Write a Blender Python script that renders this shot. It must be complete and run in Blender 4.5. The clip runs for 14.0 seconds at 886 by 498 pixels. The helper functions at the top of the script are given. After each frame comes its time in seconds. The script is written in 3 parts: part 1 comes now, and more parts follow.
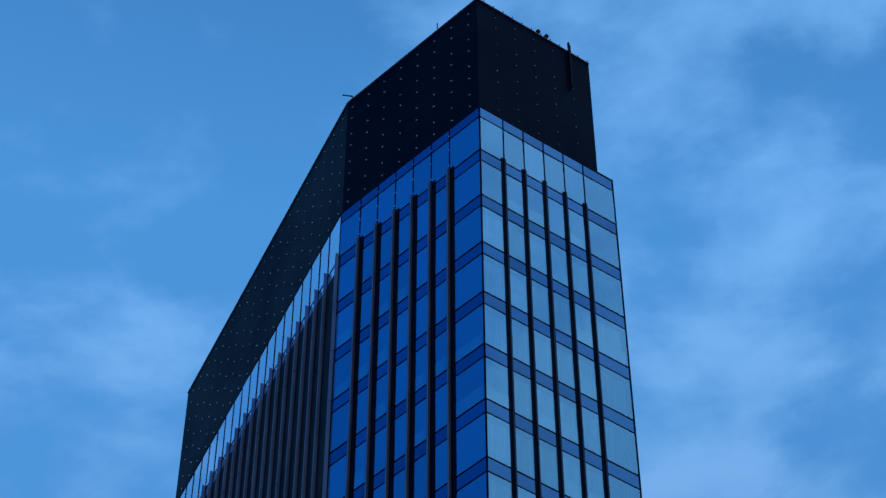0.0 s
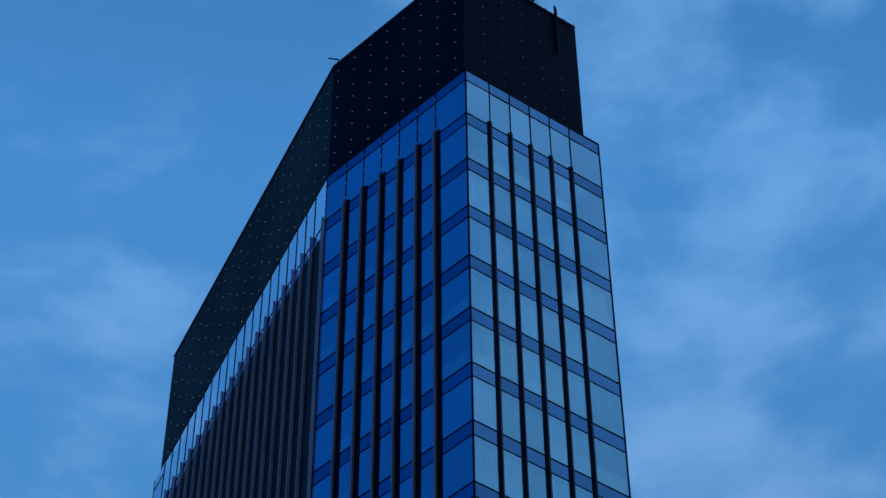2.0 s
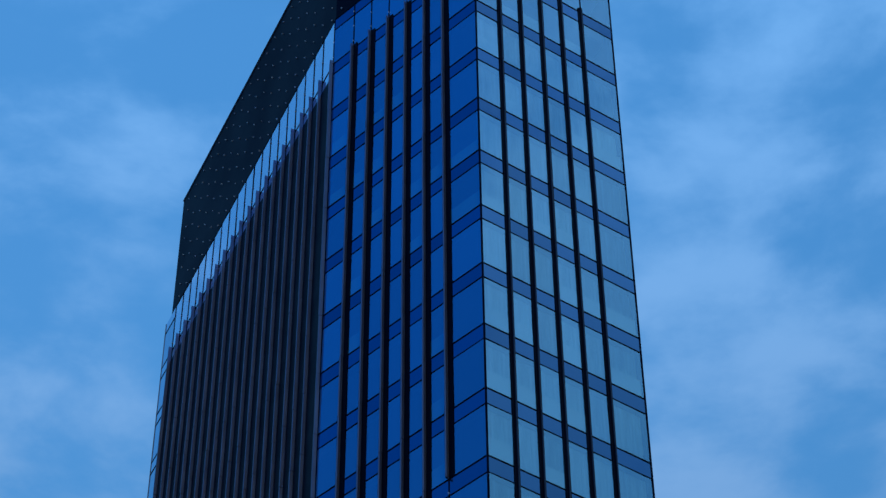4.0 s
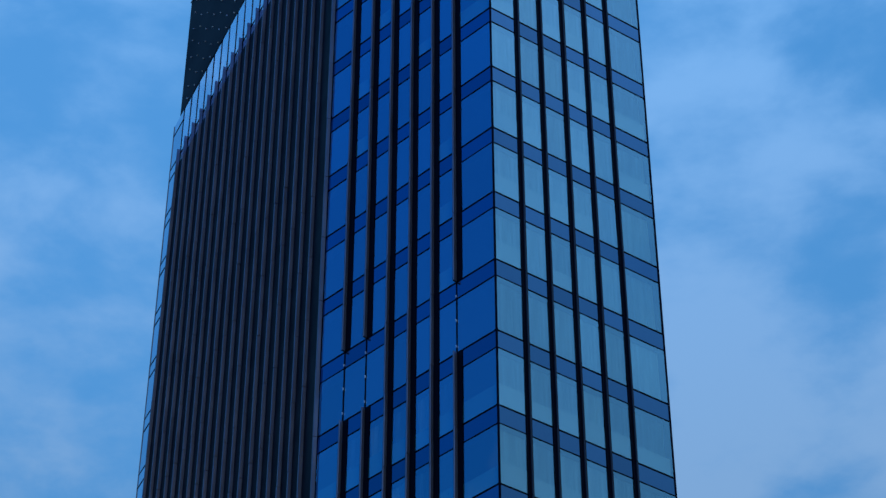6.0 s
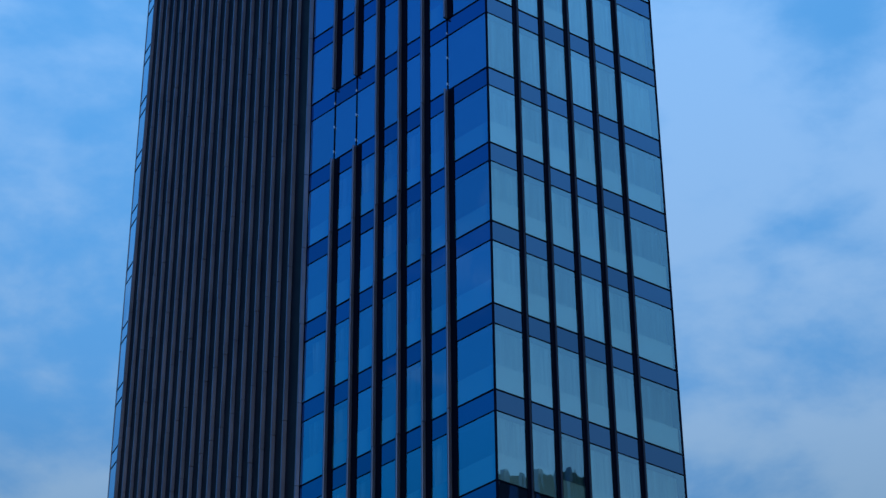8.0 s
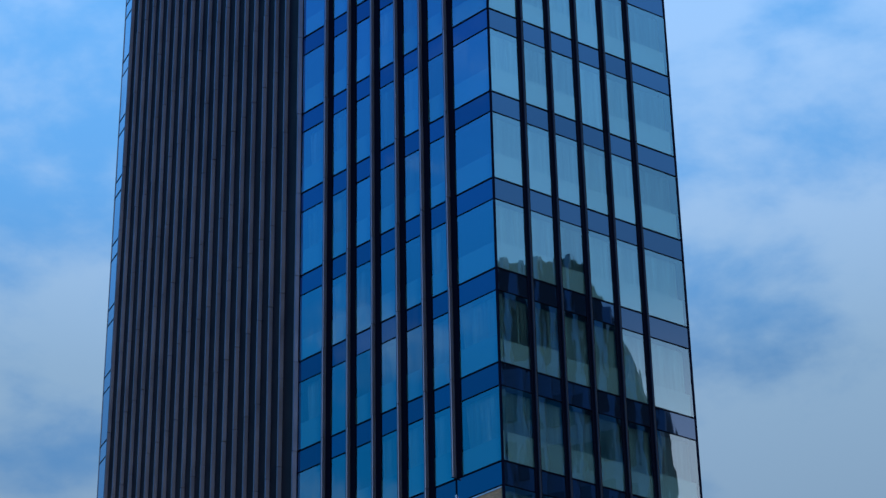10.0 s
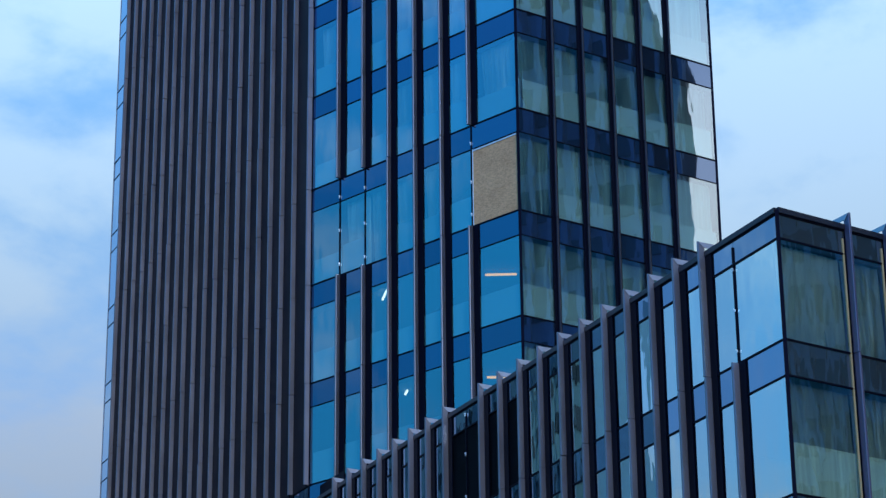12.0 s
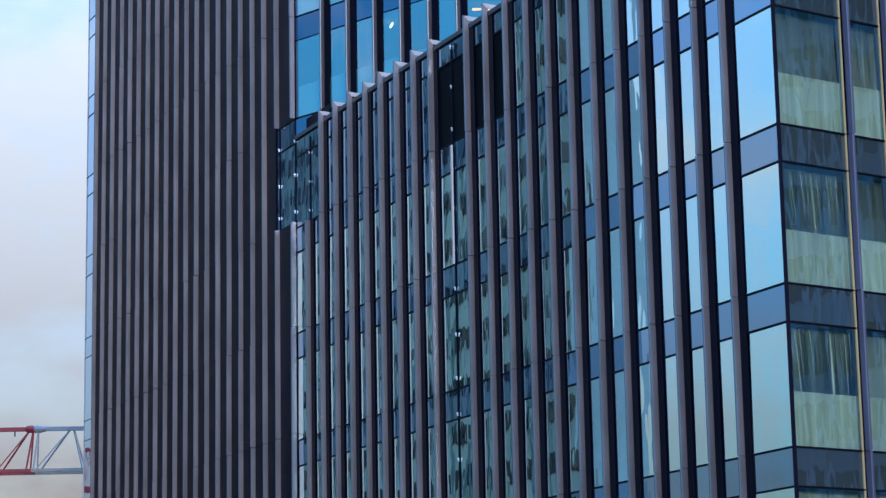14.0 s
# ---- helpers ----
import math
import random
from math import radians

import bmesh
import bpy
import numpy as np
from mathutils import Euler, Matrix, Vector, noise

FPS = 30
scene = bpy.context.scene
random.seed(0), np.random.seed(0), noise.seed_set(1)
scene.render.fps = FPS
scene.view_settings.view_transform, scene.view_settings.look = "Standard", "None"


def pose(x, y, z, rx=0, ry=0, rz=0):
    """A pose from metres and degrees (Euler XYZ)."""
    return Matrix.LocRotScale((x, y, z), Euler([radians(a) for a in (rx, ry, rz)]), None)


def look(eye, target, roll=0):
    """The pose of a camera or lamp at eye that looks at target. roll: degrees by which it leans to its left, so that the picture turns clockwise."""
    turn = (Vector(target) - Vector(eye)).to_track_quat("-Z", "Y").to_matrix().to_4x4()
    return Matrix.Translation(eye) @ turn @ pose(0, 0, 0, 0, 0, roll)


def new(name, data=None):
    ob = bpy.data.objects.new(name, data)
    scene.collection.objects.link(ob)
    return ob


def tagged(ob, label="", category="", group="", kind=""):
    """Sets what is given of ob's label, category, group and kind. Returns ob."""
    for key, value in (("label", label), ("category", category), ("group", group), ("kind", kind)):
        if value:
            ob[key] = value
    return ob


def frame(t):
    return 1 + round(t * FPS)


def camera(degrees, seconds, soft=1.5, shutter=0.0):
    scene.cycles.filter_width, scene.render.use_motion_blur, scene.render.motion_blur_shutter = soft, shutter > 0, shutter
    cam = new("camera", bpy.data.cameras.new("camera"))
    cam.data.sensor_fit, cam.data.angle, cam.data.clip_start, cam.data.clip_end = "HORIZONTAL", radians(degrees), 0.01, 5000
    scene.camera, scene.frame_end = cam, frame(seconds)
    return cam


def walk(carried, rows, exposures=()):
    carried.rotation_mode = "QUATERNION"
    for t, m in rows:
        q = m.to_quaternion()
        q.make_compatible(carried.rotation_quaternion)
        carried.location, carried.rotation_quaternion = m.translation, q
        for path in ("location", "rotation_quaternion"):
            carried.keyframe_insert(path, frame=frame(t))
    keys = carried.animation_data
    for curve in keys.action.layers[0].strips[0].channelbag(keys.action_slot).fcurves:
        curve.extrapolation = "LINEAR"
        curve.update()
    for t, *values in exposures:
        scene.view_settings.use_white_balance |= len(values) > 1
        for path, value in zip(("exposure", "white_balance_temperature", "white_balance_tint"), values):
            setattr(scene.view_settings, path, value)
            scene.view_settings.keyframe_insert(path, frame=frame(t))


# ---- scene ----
# camera: it stands on the pavement and tilts down, with a small sway
EYE = (0.0, 0.0, 1.6)
cam = camera(21.49, 14.0, soft=1.4)
TILT = (
    # seconds, yaw, pitch, roll, step to the right
    (0, 0.000, 50.401, -0.079, 0.00),
    (0.5, -0.221, 50.260, -0.224, 0.00),
    (1, -0.406, 50.116, -0.330, 0.00),
    (1.5, -0.484, 49.902, -0.418, 0.00),
    (2, -0.525, 49.506, -0.472, 0.00),
    (2.5, -0.420, 48.708, -0.432, 0.00),
    (3, -0.223, 47.554, -0.519, 0.00),
    (3.2, -0.223, 47.124, -0.519, 0.00),
    (5.3, 0.018, 42.904, -0.586, 0.00),
    (5.5, 0.018, 42.321, -0.586, 0.00),
    (6, 0.170, 40.840, -0.049, 0.00),
    (6.5, 0.216, 39.275, -0.230, 0.00),
    (7, 0.176, 37.164, -0.190, 0.00),
    (7.5, 0.067, 35.441, -0.181, 0.00),
    (8, -0.068, 34.408, -0.513, 0.00),
    (8.2, -0.068, 33.992, -0.513, 0.00),
    (10.3, -0.036, 28.423, -1.215, 0.00),
    (10.5, -0.036, 27.896, -1.215, 0.00),
    (11, 0.231, 26.224, -0.520, 0.00),
    (11.5, 0.501, 23.630, -0.442, 0.10),
    (12, 0.670, 20.589, -0.623, 0.20),
    (12.5, 0.690, 17.311, -0.719, 0.23),
    (13, 0.690, 14.810, -0.912, 0.25),
    (13.5, 0.580, 13.346, -0.778, 0.25),
    (14, 0.477, 11.585, -1.102, 0.25),
)


def turn(yaw, pitch, roll, step):
    return pose(EYE[0] + step, EYE[1], EYE[2], 0, 0, yaw) @ pose(0, 0, 0, 90 + pitch) @ pose(0, 0, 0, 0, 0, roll)


walk(cam, [(t, turn(a, b, c, d)) for t, a, b, c, d in TILT], exposures=(
    (0.0, 0.22, 5350, 10), (0.5, -0.02, 5350, 10), (1.0, -0.08, 5350, 10), (3.0, 0.14, 5350, 10), (5.5, 0.24, 5400, 10), (8.0, 0.60, 5500, 10),
    (10.5, 1.07, 5730, 12), (11.0, 1.29, 5800, 12), (11.5, 1.53, 5900, 13), (12.0, 1.88, 6030, 13), (13.0, 2.45, 6420, 16), (14.0, 2.70, 7120, 18)))

# ---------------------------------------------------------------- light
SUN_AZ, SUN_EL = radians(165), radians(16)   # azimuth from +y towards +x: behind the camera, veiled by cloud


def ramp(N, stops):
    """A colour ramp through (place, colour) stops."""
    node = N("ShaderNodeValToRGB")
    e = node.color_ramp.elements
    while len(e) < len(stops):
        e.new(0.5)
    for k, (at, colour) in zip(e, stops):
        k.position, k.color = at, (*colour, 1)
    return node


def sky_world():
    w = bpy.data.worlds.new("sky")
    scene.world = w
    w.use_nodes = True
    nt = w.node_tree
    nt.nodes.clear()
    N, K = nt.nodes.new, nt.links.new
    out, bg = N("ShaderNodeOutputWorld"), N("ShaderNodeBackground")
    sky = N("ShaderNodeTexSky")
    sky.sky_type = "NISHITA"
    sky.sun_disc = False
    sky.sun_elevation, sky.sun_rotation = SUN_EL, SUN_AZ
    sky.air_density, sky.dust_density, sky.ozone_density = 1.0, 0.6, 3.0
    co = N("ShaderNodeTexCoord")
    # thin cloud, streaked along the horizon
    mp = N("ShaderNodeMapping")
    mp.inputs["Scale"].default_value = (1.0, 1.0, 1.9)
    mp.inputs["Location"].default_value = (0.35, 0.1, 0.2)
    K(co.outputs["Generated"], mp.inputs["Vector"])
    n1 = N("ShaderNodeTexNoise")
    n1.inputs["Scale"].default_value, n1.inputs["Detail"].default_value, n1.inputs["Roughness"].default_value = 10.0, 7, 0.54
    n1.inputs["Distortion"].default_value = 0.15
    K(mp.outputs[0], n1.inputs["Vector"])
    n2 = N("ShaderNodeTexNoise")
    n2.inputs["Scale"].default_value, n2.inputs["Detail"].default_value = 17.0, 6
    K(mp.outputs[0], n2.inputs["Vector"])
    sep = N("ShaderNodeSeparateXYZ")
    K(co.outputs["Generated"], sep.inputs[0])
    low = N("ShaderNodeMapRange")           # more cloud low down
    low.inputs["From Min"].default_value, low.inputs["From Max"].default_value = 0.74, 0.36
    low.inputs["To Min"].default_value, low.inputs["To Max"].default_value = -0.05, 0.15
    K(sep.outputs["Z"], low.inputs["Value"])
    side = N("ShaderNodeMath")              # and towards the sun's side
    side.operation, side.inputs[1].default_value = "MULTIPLY", 0.30
    K(sep.outputs["X"], side.inputs[0])
    s1, s2, s3 = N("ShaderNodeMath"), N("ShaderNodeMath"), N("ShaderNodeMath")
    s1.operation, s1.inputs[1].default_value, s1.inputs[2].default_value = "MULTIPLY_ADD", 0.30, -0.15
    K(n2.outputs["Fac"], s1.inputs[0])
    K(n1.outputs["Fac"], s2.inputs[0]), K(s1.outputs[0], s2.inputs[1])
    K(s2.outputs[0], s3.inputs[0]), K(low.outputs[0], s3.inputs[1])
    s4 = N("ShaderNodeMath")
    K(s3.outputs[0], s4.inputs[0]), K(side.outputs[0], s4.inputs[1])
    mask = N("ShaderNodeMapRange")
    mask.interpolation_type = "SMOOTHSTEP"
    mask.inputs["From Min"].default_value, mask.inputs["From Max"].default_value = 0.38, 0.68
    mask.inputs["To Min"].default_value, mask.inputs["To Max"].default_value = 0.0, 0.7
    K(s4.outputs[0], mask.inputs["Value"])
    mix = N("ShaderNodeMix")
    mix.data_type = "RGBA"
    K(mask.outputs[0], mix.inputs["Factor"])
    deep = N("ShaderNodeVectorMath")        # clear blue overhead, a pale veil low down
    deep.operation = "MULTIPLY"
    veil = ramp(N, ((0.10, (0.103, 0.082, 0.077)), (0.28, (0.290, 0.258, 0.246)), (0.36, (0.315, 0.332, 0.312)), (0.44, (0.375, 0.455, 0.442)), (0.51, (0.59, 0.79, 0.77)), (0.63, (0.86, 1.22, 1.19)), (0.78, (1.12, 1.68, 1.68)), (0.87, (0.90, 1.42, 1.46))))
    lit = ramp(N, ((0.10, (0.030, 0.030, 0.034)), (0.28, (0.082, 0.096, 0.108)), (0.36, (0.106, 0.138, 0.158)), (0.44, (0.130, 0.174, 0.202)), (0.51, (0.170, 0.222, 0.274)), (0.63, (0.162, 0.25, 0.36)), (0.78, (0.155, 0.295, 0.465)), (0.87, (0.125, 0.25, 0.41))))
    glow = N("ShaderNodeMapRange")          # cloud towards the bright side of the sky
    glow.interpolation_type = "SMOOTHSTEP"
    glow.inputs["From Min"].default_value, glow.inputs["From Max"].default_value = 0.2, 0.6
    K(sep.outputs["X"], glow.inputs["Value"])
    aside, share = N("ShaderNodeMapRange"), N("ShaderNodeMath")
    aside.interpolation_type = "SMOOTHSTEP"
    aside.inputs["From Min"].default_value, aside.inputs["From Max"].default_value = -0.58, -0.30
    share.operation = "MULTIPLY"
    rim, most = N("ShaderNodeMapRange"), N("ShaderNodeMath")
    rim.interpolation_type, most.operation = "SMOOTHSTEP", "MAXIMUM"
    rim.inputs["From Min"].default_value, rim.inputs["From Max"].default_value = 0.38, 0.20
    K(sep.outputs["Z"], rim.inputs["Value"]), K(aside.outputs[0], most.inputs[0]), K(rim.outputs[0], most.inputs[1])
    K(sep.outputs["Y"], aside.inputs["Value"]), K(most.outputs[0], share.inputs[0]), K(glow.outputs[0], share.inputs[1])
    near = N("ShaderNodeMix")
    near.data_type = "RGBA"
    bank = ramp(N, ((0.20, (0.24, 0.21, 0.17)), (0.36, (0.40, 0.35, 0.29)), (0.41, (0.37, 0.34, 0.30)), (0.47, (0.10, 0.170, 0.205)), (0.53, (0.080, 0.165, 0.215)), (0.65, (0.115, 0.25, 0.36)), (0.78, (0.21, 0.38, 0.53))))
    K(sep.outputs["Z"], bank.inputs["Fac"]), K(bank.outputs[0], near.inputs["B"])
    K(share.outputs[0], near.inputs["Factor"]), K(lit.outputs[0], near.inputs["A"])
    K(sep.outputs["Z"], veil.inputs["Fac"]), K(sep.outputs["Z"], lit.inputs["Fac"])
    K(veil.outputs[0], deep.inputs[1])
    K(sky.outputs[0], deep.inputs[0])
    up = N("ShaderNodeVectorMath")
    up.operation, up.inputs["Scale"].default_value = "SCALE", 10.0
    K(near.outputs["Result"], up.inputs[0])
    # the clear band square to the sun is the deepest blue
    band, high, both = N("ShaderNodeMapRange"), N("ShaderNodeMapRange"), N("ShaderNodeMath")
    band.interpolation_type = high.interpolation_type = "SMOOTHSTEP"
    band.inputs["From Min"].default_value, band.inputs["From Max"].default_value = -0.3, -0.6
    high.inputs["From Min"].default_value, high.inputs["From Max"].default_value = 0.35, 0.7
    ahead = N("ShaderNodeMath")
    ahead.operation, ahead.inputs[1].default_value = "MULTIPLY_ADD", 0.8
    K(sep.outputs["Y"], ahead.inputs[0]), K(sep.outputs["X"], ahead.inputs[2])
    K(ahead.outputs[0], band.inputs["Value"]), K(sep.outputs["Z"], high.inputs["Value"])
    both.operation = "MULTIPLY"
    K(band.outputs[0], both.inputs[0]), K(high.outputs[0], both.inputs[1])
    royal = N("ShaderNodeMix")
    royal.data_type, royal.blend_type = "RGBA", "MULTIPLY"
    royal.inputs["B"].default_value = (0.32, 0.56, 1.03, 1)
    K(both.outputs[0], royal.inputs["Factor"]), K(deep.outputs[0], royal.inputs["A"])
    under, low_band = N("ShaderNodeMath"), N("ShaderNodeMath")
    under.operation, under.inputs[0].default_value = "SUBTRACT", 1.0
    low_band.operation = "MULTIPLY"
    K(high.outputs[0], under.inputs[1]), K(under.outputs[0], low_band.inputs[0]), K(band.outputs[0], low_band.inputs[1])
    azure = N("ShaderNodeMix")
    azure.data_type, azure.blend_type = "RGBA", "MULTIPLY"
    azure.inputs["B"].default_value = (0.24, 1.26, 1.46, 1)
    K(low_band.outputs[0], azure.inputs["Factor"]), K(royal.outputs["Result"], azure.inputs["A"])
    K(azure.outputs["Result"], mix.inputs["A"])
    K(up.outputs[0], mix.inputs["B"])
    rear, tall, clear = N("ShaderNodeMapRange"), N("ShaderNodeMapRange"), N("ShaderNodeMath")
    rear.interpolation_type = tall.interpolation_type = "SMOOTHSTEP"
    rear.inputs["From Min"].default_value, rear.inputs["From Max"].default_value = -0.30, -0.55
    tall.inputs["From Min"].default_value, tall.inputs["From Max"].default_value = 0.22, 0.48
    clear.operation = "MULTIPLY"
    K(sep.outputs["Y"], rear.inputs["Value"]), K(sep.outputs["Z"], tall.inputs["Value"])
    K(rear.outputs[0], clear.inputs[0]), K(tall.outputs[0], clear.inputs[1])
    dusk = N("ShaderNodeMix")               # clear deep blue behind the eye
    dusk.data_type, dusk.blend_type = "RGBA", "MULTIPLY"
    dusk.inputs["B"].default_value = (0.34, 0.66, 1.15, 1)
    K(clear.outputs[0], dusk.inputs["Factor"]), K(mix.outputs["Result"], dusk.inputs["A"])
    K(dusk.outputs["Result"], bg.inputs["Color"])
    bg.inputs["Strength"].default_value = 0.15
    K(bg.outputs[0], out.inputs["Surface"])


sky_world()
sun = new("sun", bpy.data.lights.new("sun", "SUN"))
sun.data.energy, sun.data.angle, sun.data.color = 0.25, radians(14), (1.0, 0.97, 0.95)
sun.matrix_world = look((0, 0, 200), (-math.sin(SUN_AZ) * 100, -math.cos(SUN_AZ) * 100, 200 - 100 * math.tan(SUN_EL)))


# ---------------------------------------------------------------- materials
def material(name):
    m = bpy.data.materials.new(name)
    m.use_nodes = True
    nt = m.node_tree
    nt.nodes.clear()
    return m, nt, nt.nodes.new, nt.links.new


def solid(name, colour, rough=0.5, metal=0.0, scale=3.0, vary=0.25, bump=0.1, per_piece=0.0, spec=0.5, streak=None, sheen=(1, 1, 1)):
    """Painted or metal surface with broad stains, fine grain and a little difference from piece to piece."""
    m, nt, N, K = material(name)
    out, b = N("ShaderNodeOutputMaterial"), N("ShaderNodeBsdfPrincipled")
    co = N("ShaderNodeTexCoord")
    big, fine = N("ShaderNodeTexNoise"), N("ShaderNodeTexNoise")
    big.inputs["Scale"].default_value, big.inputs["Detail"].default_value = scale * 0.25, 5
    fine.inputs["Scale"].default_value, fine.inputs["Detail"].default_value = scale * 9, 4
    place = co.outputs["Object"]
    if streak:                              # stretches the stains along the fall of the cloth
        mp = N("ShaderNodeMapping")
        mp.inputs["Scale"].default_value = streak
        K(place, mp.inputs["Vector"])
        place = mp.outputs[0]
    K(place, big.inputs["Vector"]), K(place, fine.inputs["Vector"])
    add = N("ShaderNodeMath")
    add.operation = "MULTIPLY_ADD"
    add.inputs[1].default_value = 0.35
    K(fine.outputs["Fac"], add.inputs[0]), K(big.outputs["Fac"], add.inputs[2])
    info = N("ShaderNodeObjectInfo")
    add2 = N("ShaderNodeMath")
    add2.operation, add2.inputs[1].default_value = "MULTIPLY_ADD", per_piece
    K(info.outputs["Random"], add2.inputs[0]), K(add.outputs[0], add2.inputs[2])
    span = N("ShaderNodeMapRange")
    span.inputs["From Min"].default_value, span.inputs["From Max"].default_value = 0.35, 1.0 + per_piece
    span.inputs["To Min"].default_value, span.inputs["To Max"].default_value = 1 - vary, 1 + vary
    K(add2.outputs[0], span.inputs["Value"])
    mul = N("ShaderNodeVectorMath")
    mul.operation = "SCALE"
    mul.inputs[0].default_value = colour
    K(span.outputs[0], mul.inputs["Scale"])
    K(mul.outputs[0], b.inputs["Base Color"])
    rr = N("ShaderNodeMapRange")
    rr.inputs["To Min"].default_value, rr.inputs["To Max"].default_value = max(rough - 0.1, 0.02), min(rough + 0.12, 1)
    K(big.outputs["Fac"], rr.inputs["Value"])
    K(rr.outputs[0], b.inputs["Roughness"])
    b.inputs["Metallic"].default_value = metal
    b.inputs["Specular IOR Level"].default_value = spec
    b.inputs["Specular Tint"].default_value = (*sheen, 1)
    bm_ = N("ShaderNodeBump")
    bm_.inputs["Strength"].default_value, bm_.inputs["Distance"].default_value = bump, 0.01
    K(fine.outputs["Fac"], bm_.inputs["Height"])
    K(bm_.outputs[0], b.inputs["Normal"])
    K(b.outputs[0], out.inputs["Surface"])
    return m


def coated_glass(name, through_tint, shine, base=0.4, wave=0.012, opaque=None):
    """Solar-control glass: a strong, slightly wavy reflection over what lies behind it."""
    m, nt, N, K = material(name)
    out, mix = N("ShaderNodeOutputMaterial"), N("ShaderNodeMixShader")
    gl = N("ShaderNodeBsdfGlossy")
    gl.inputs["Color"].default_value = (*shine, 1)
    gl.inputs["Roughness"].default_value = 0.015
    if opaque:
        tr = N("ShaderNodeBsdfDiffuse")
        tr.inputs["Color"].default_value = (*opaque, 1)
    else:
        tr = N("ShaderNodeBsdfTransparent")
        tr.inputs["Color"].default_value = (*through_tint, 1)
    fr = N("ShaderNodeFresnel")
    fr.inputs["IOR"].default_value = 1.5
    ma = N("ShaderNodeMath")
    ma.operation, ma.inputs[1].default_value, ma.inputs[2].default_value = "MULTIPLY_ADD", 1 - base, base
    K(fr.outputs[0], ma.inputs[0])
    # the coating's tint fades to plain mirror at a glancing angle
    glance, tone = N("ShaderNodeMapRange"), N("ShaderNodeMix")
    glance.inputs["From Min"].default_value, glance.inputs["From Max"].default_value = 0.13, 0.42
    tone.data_type = "RGBA"
    tone.inputs["A"].default_value, tone.inputs["B"].default_value = (*shine, 1), (0.80, 0.90, 1.05, 1)
    K(fr.outputs[0], glance.inputs["Value"]), K(glance.outputs[0], tone.inputs["Factor"])
    K(tone.outputs["Result"], gl.inputs["Color"])
    info = N("ShaderNodeObjectInfo")
    mr = N("ShaderNodeMath")
    mr.operation, mr.inputs[1].default_value, mr.inputs[2].default_value = "MULTIPLY_ADD", 0.10, -0.05
    K(info.outputs["Random"], mr.inputs[0])
    ms = N("ShaderNodeMath")
    ms.use_clamp = True
    K(ma.outputs[0], ms.inputs[0]), K(mr.outputs[0], ms.inputs[1])
    co = N("ShaderNodeTexCoord")
    off = N("ShaderNodeVectorMath")
    off.operation = "ADD"
    sc = N("ShaderNodeMath")
    sc.operation, sc.inputs[1].default_value = "MULTIPLY", 57.0
    K(info.outputs["Random"], sc.inputs[0])
    K(co.outputs["Object"], off.inputs[0]), K(sc.outputs[0], off.inputs[1])
    mp = N("ShaderNodeMapping")
    mp.inputs["Scale"].default_value = (1.5, 1.0, 0.55)
    K(off.outputs[0], mp.inputs["Vector"])
    no = N("ShaderNodeTexNoise")
    no.inputs["Scale"].default_value, no.inputs["Detail"].default_value, no.inputs["Roughness"].default_value = 0.9, 2.0, 0.35
    K(mp.outputs[0], no.inputs["Vector"])
    bu = N("ShaderNodeBump")
    bu.inputs["Strength"].default_value, bu.inputs["Distance"].default_value = 1.0, wave
    K(no.outputs["Fac"], bu.inputs["Height"])
    K(bu.outputs[0], gl.inputs["Normal"])
    K(ms.outputs[0], mix.inputs["Fac"]), K(tr.outputs[0], mix.inputs[1]), K(gl.outputs[0], mix.inputs[2])
    K(mix.outputs[0], out.inputs["Surface"])
    return m


def clear_glass():
    """The uncoated inner face and edges of a pane."""
    m, nt, N, K = material("clear_glass")
    out, tr = N("ShaderNodeOutputMaterial"), N("ShaderNodeBsdfTransparent")
    tr.inputs["Color"].default_value = (0.93, 0.97, 0.96, 1)
    K(tr.outputs[0], out.inputs["Surface"])
    return m


def glowing(name, colour, strength):
    m, nt, N, K = material(name)
    out, e = N("ShaderNodeOutputMaterial"), N("ShaderNodeEmission")
    e.inputs["Color"].default_value, e.inputs["Strength"].default_value = (*colour, 1), strength
    K(e.outputs[0], out.inputs["Surface"])
    return m


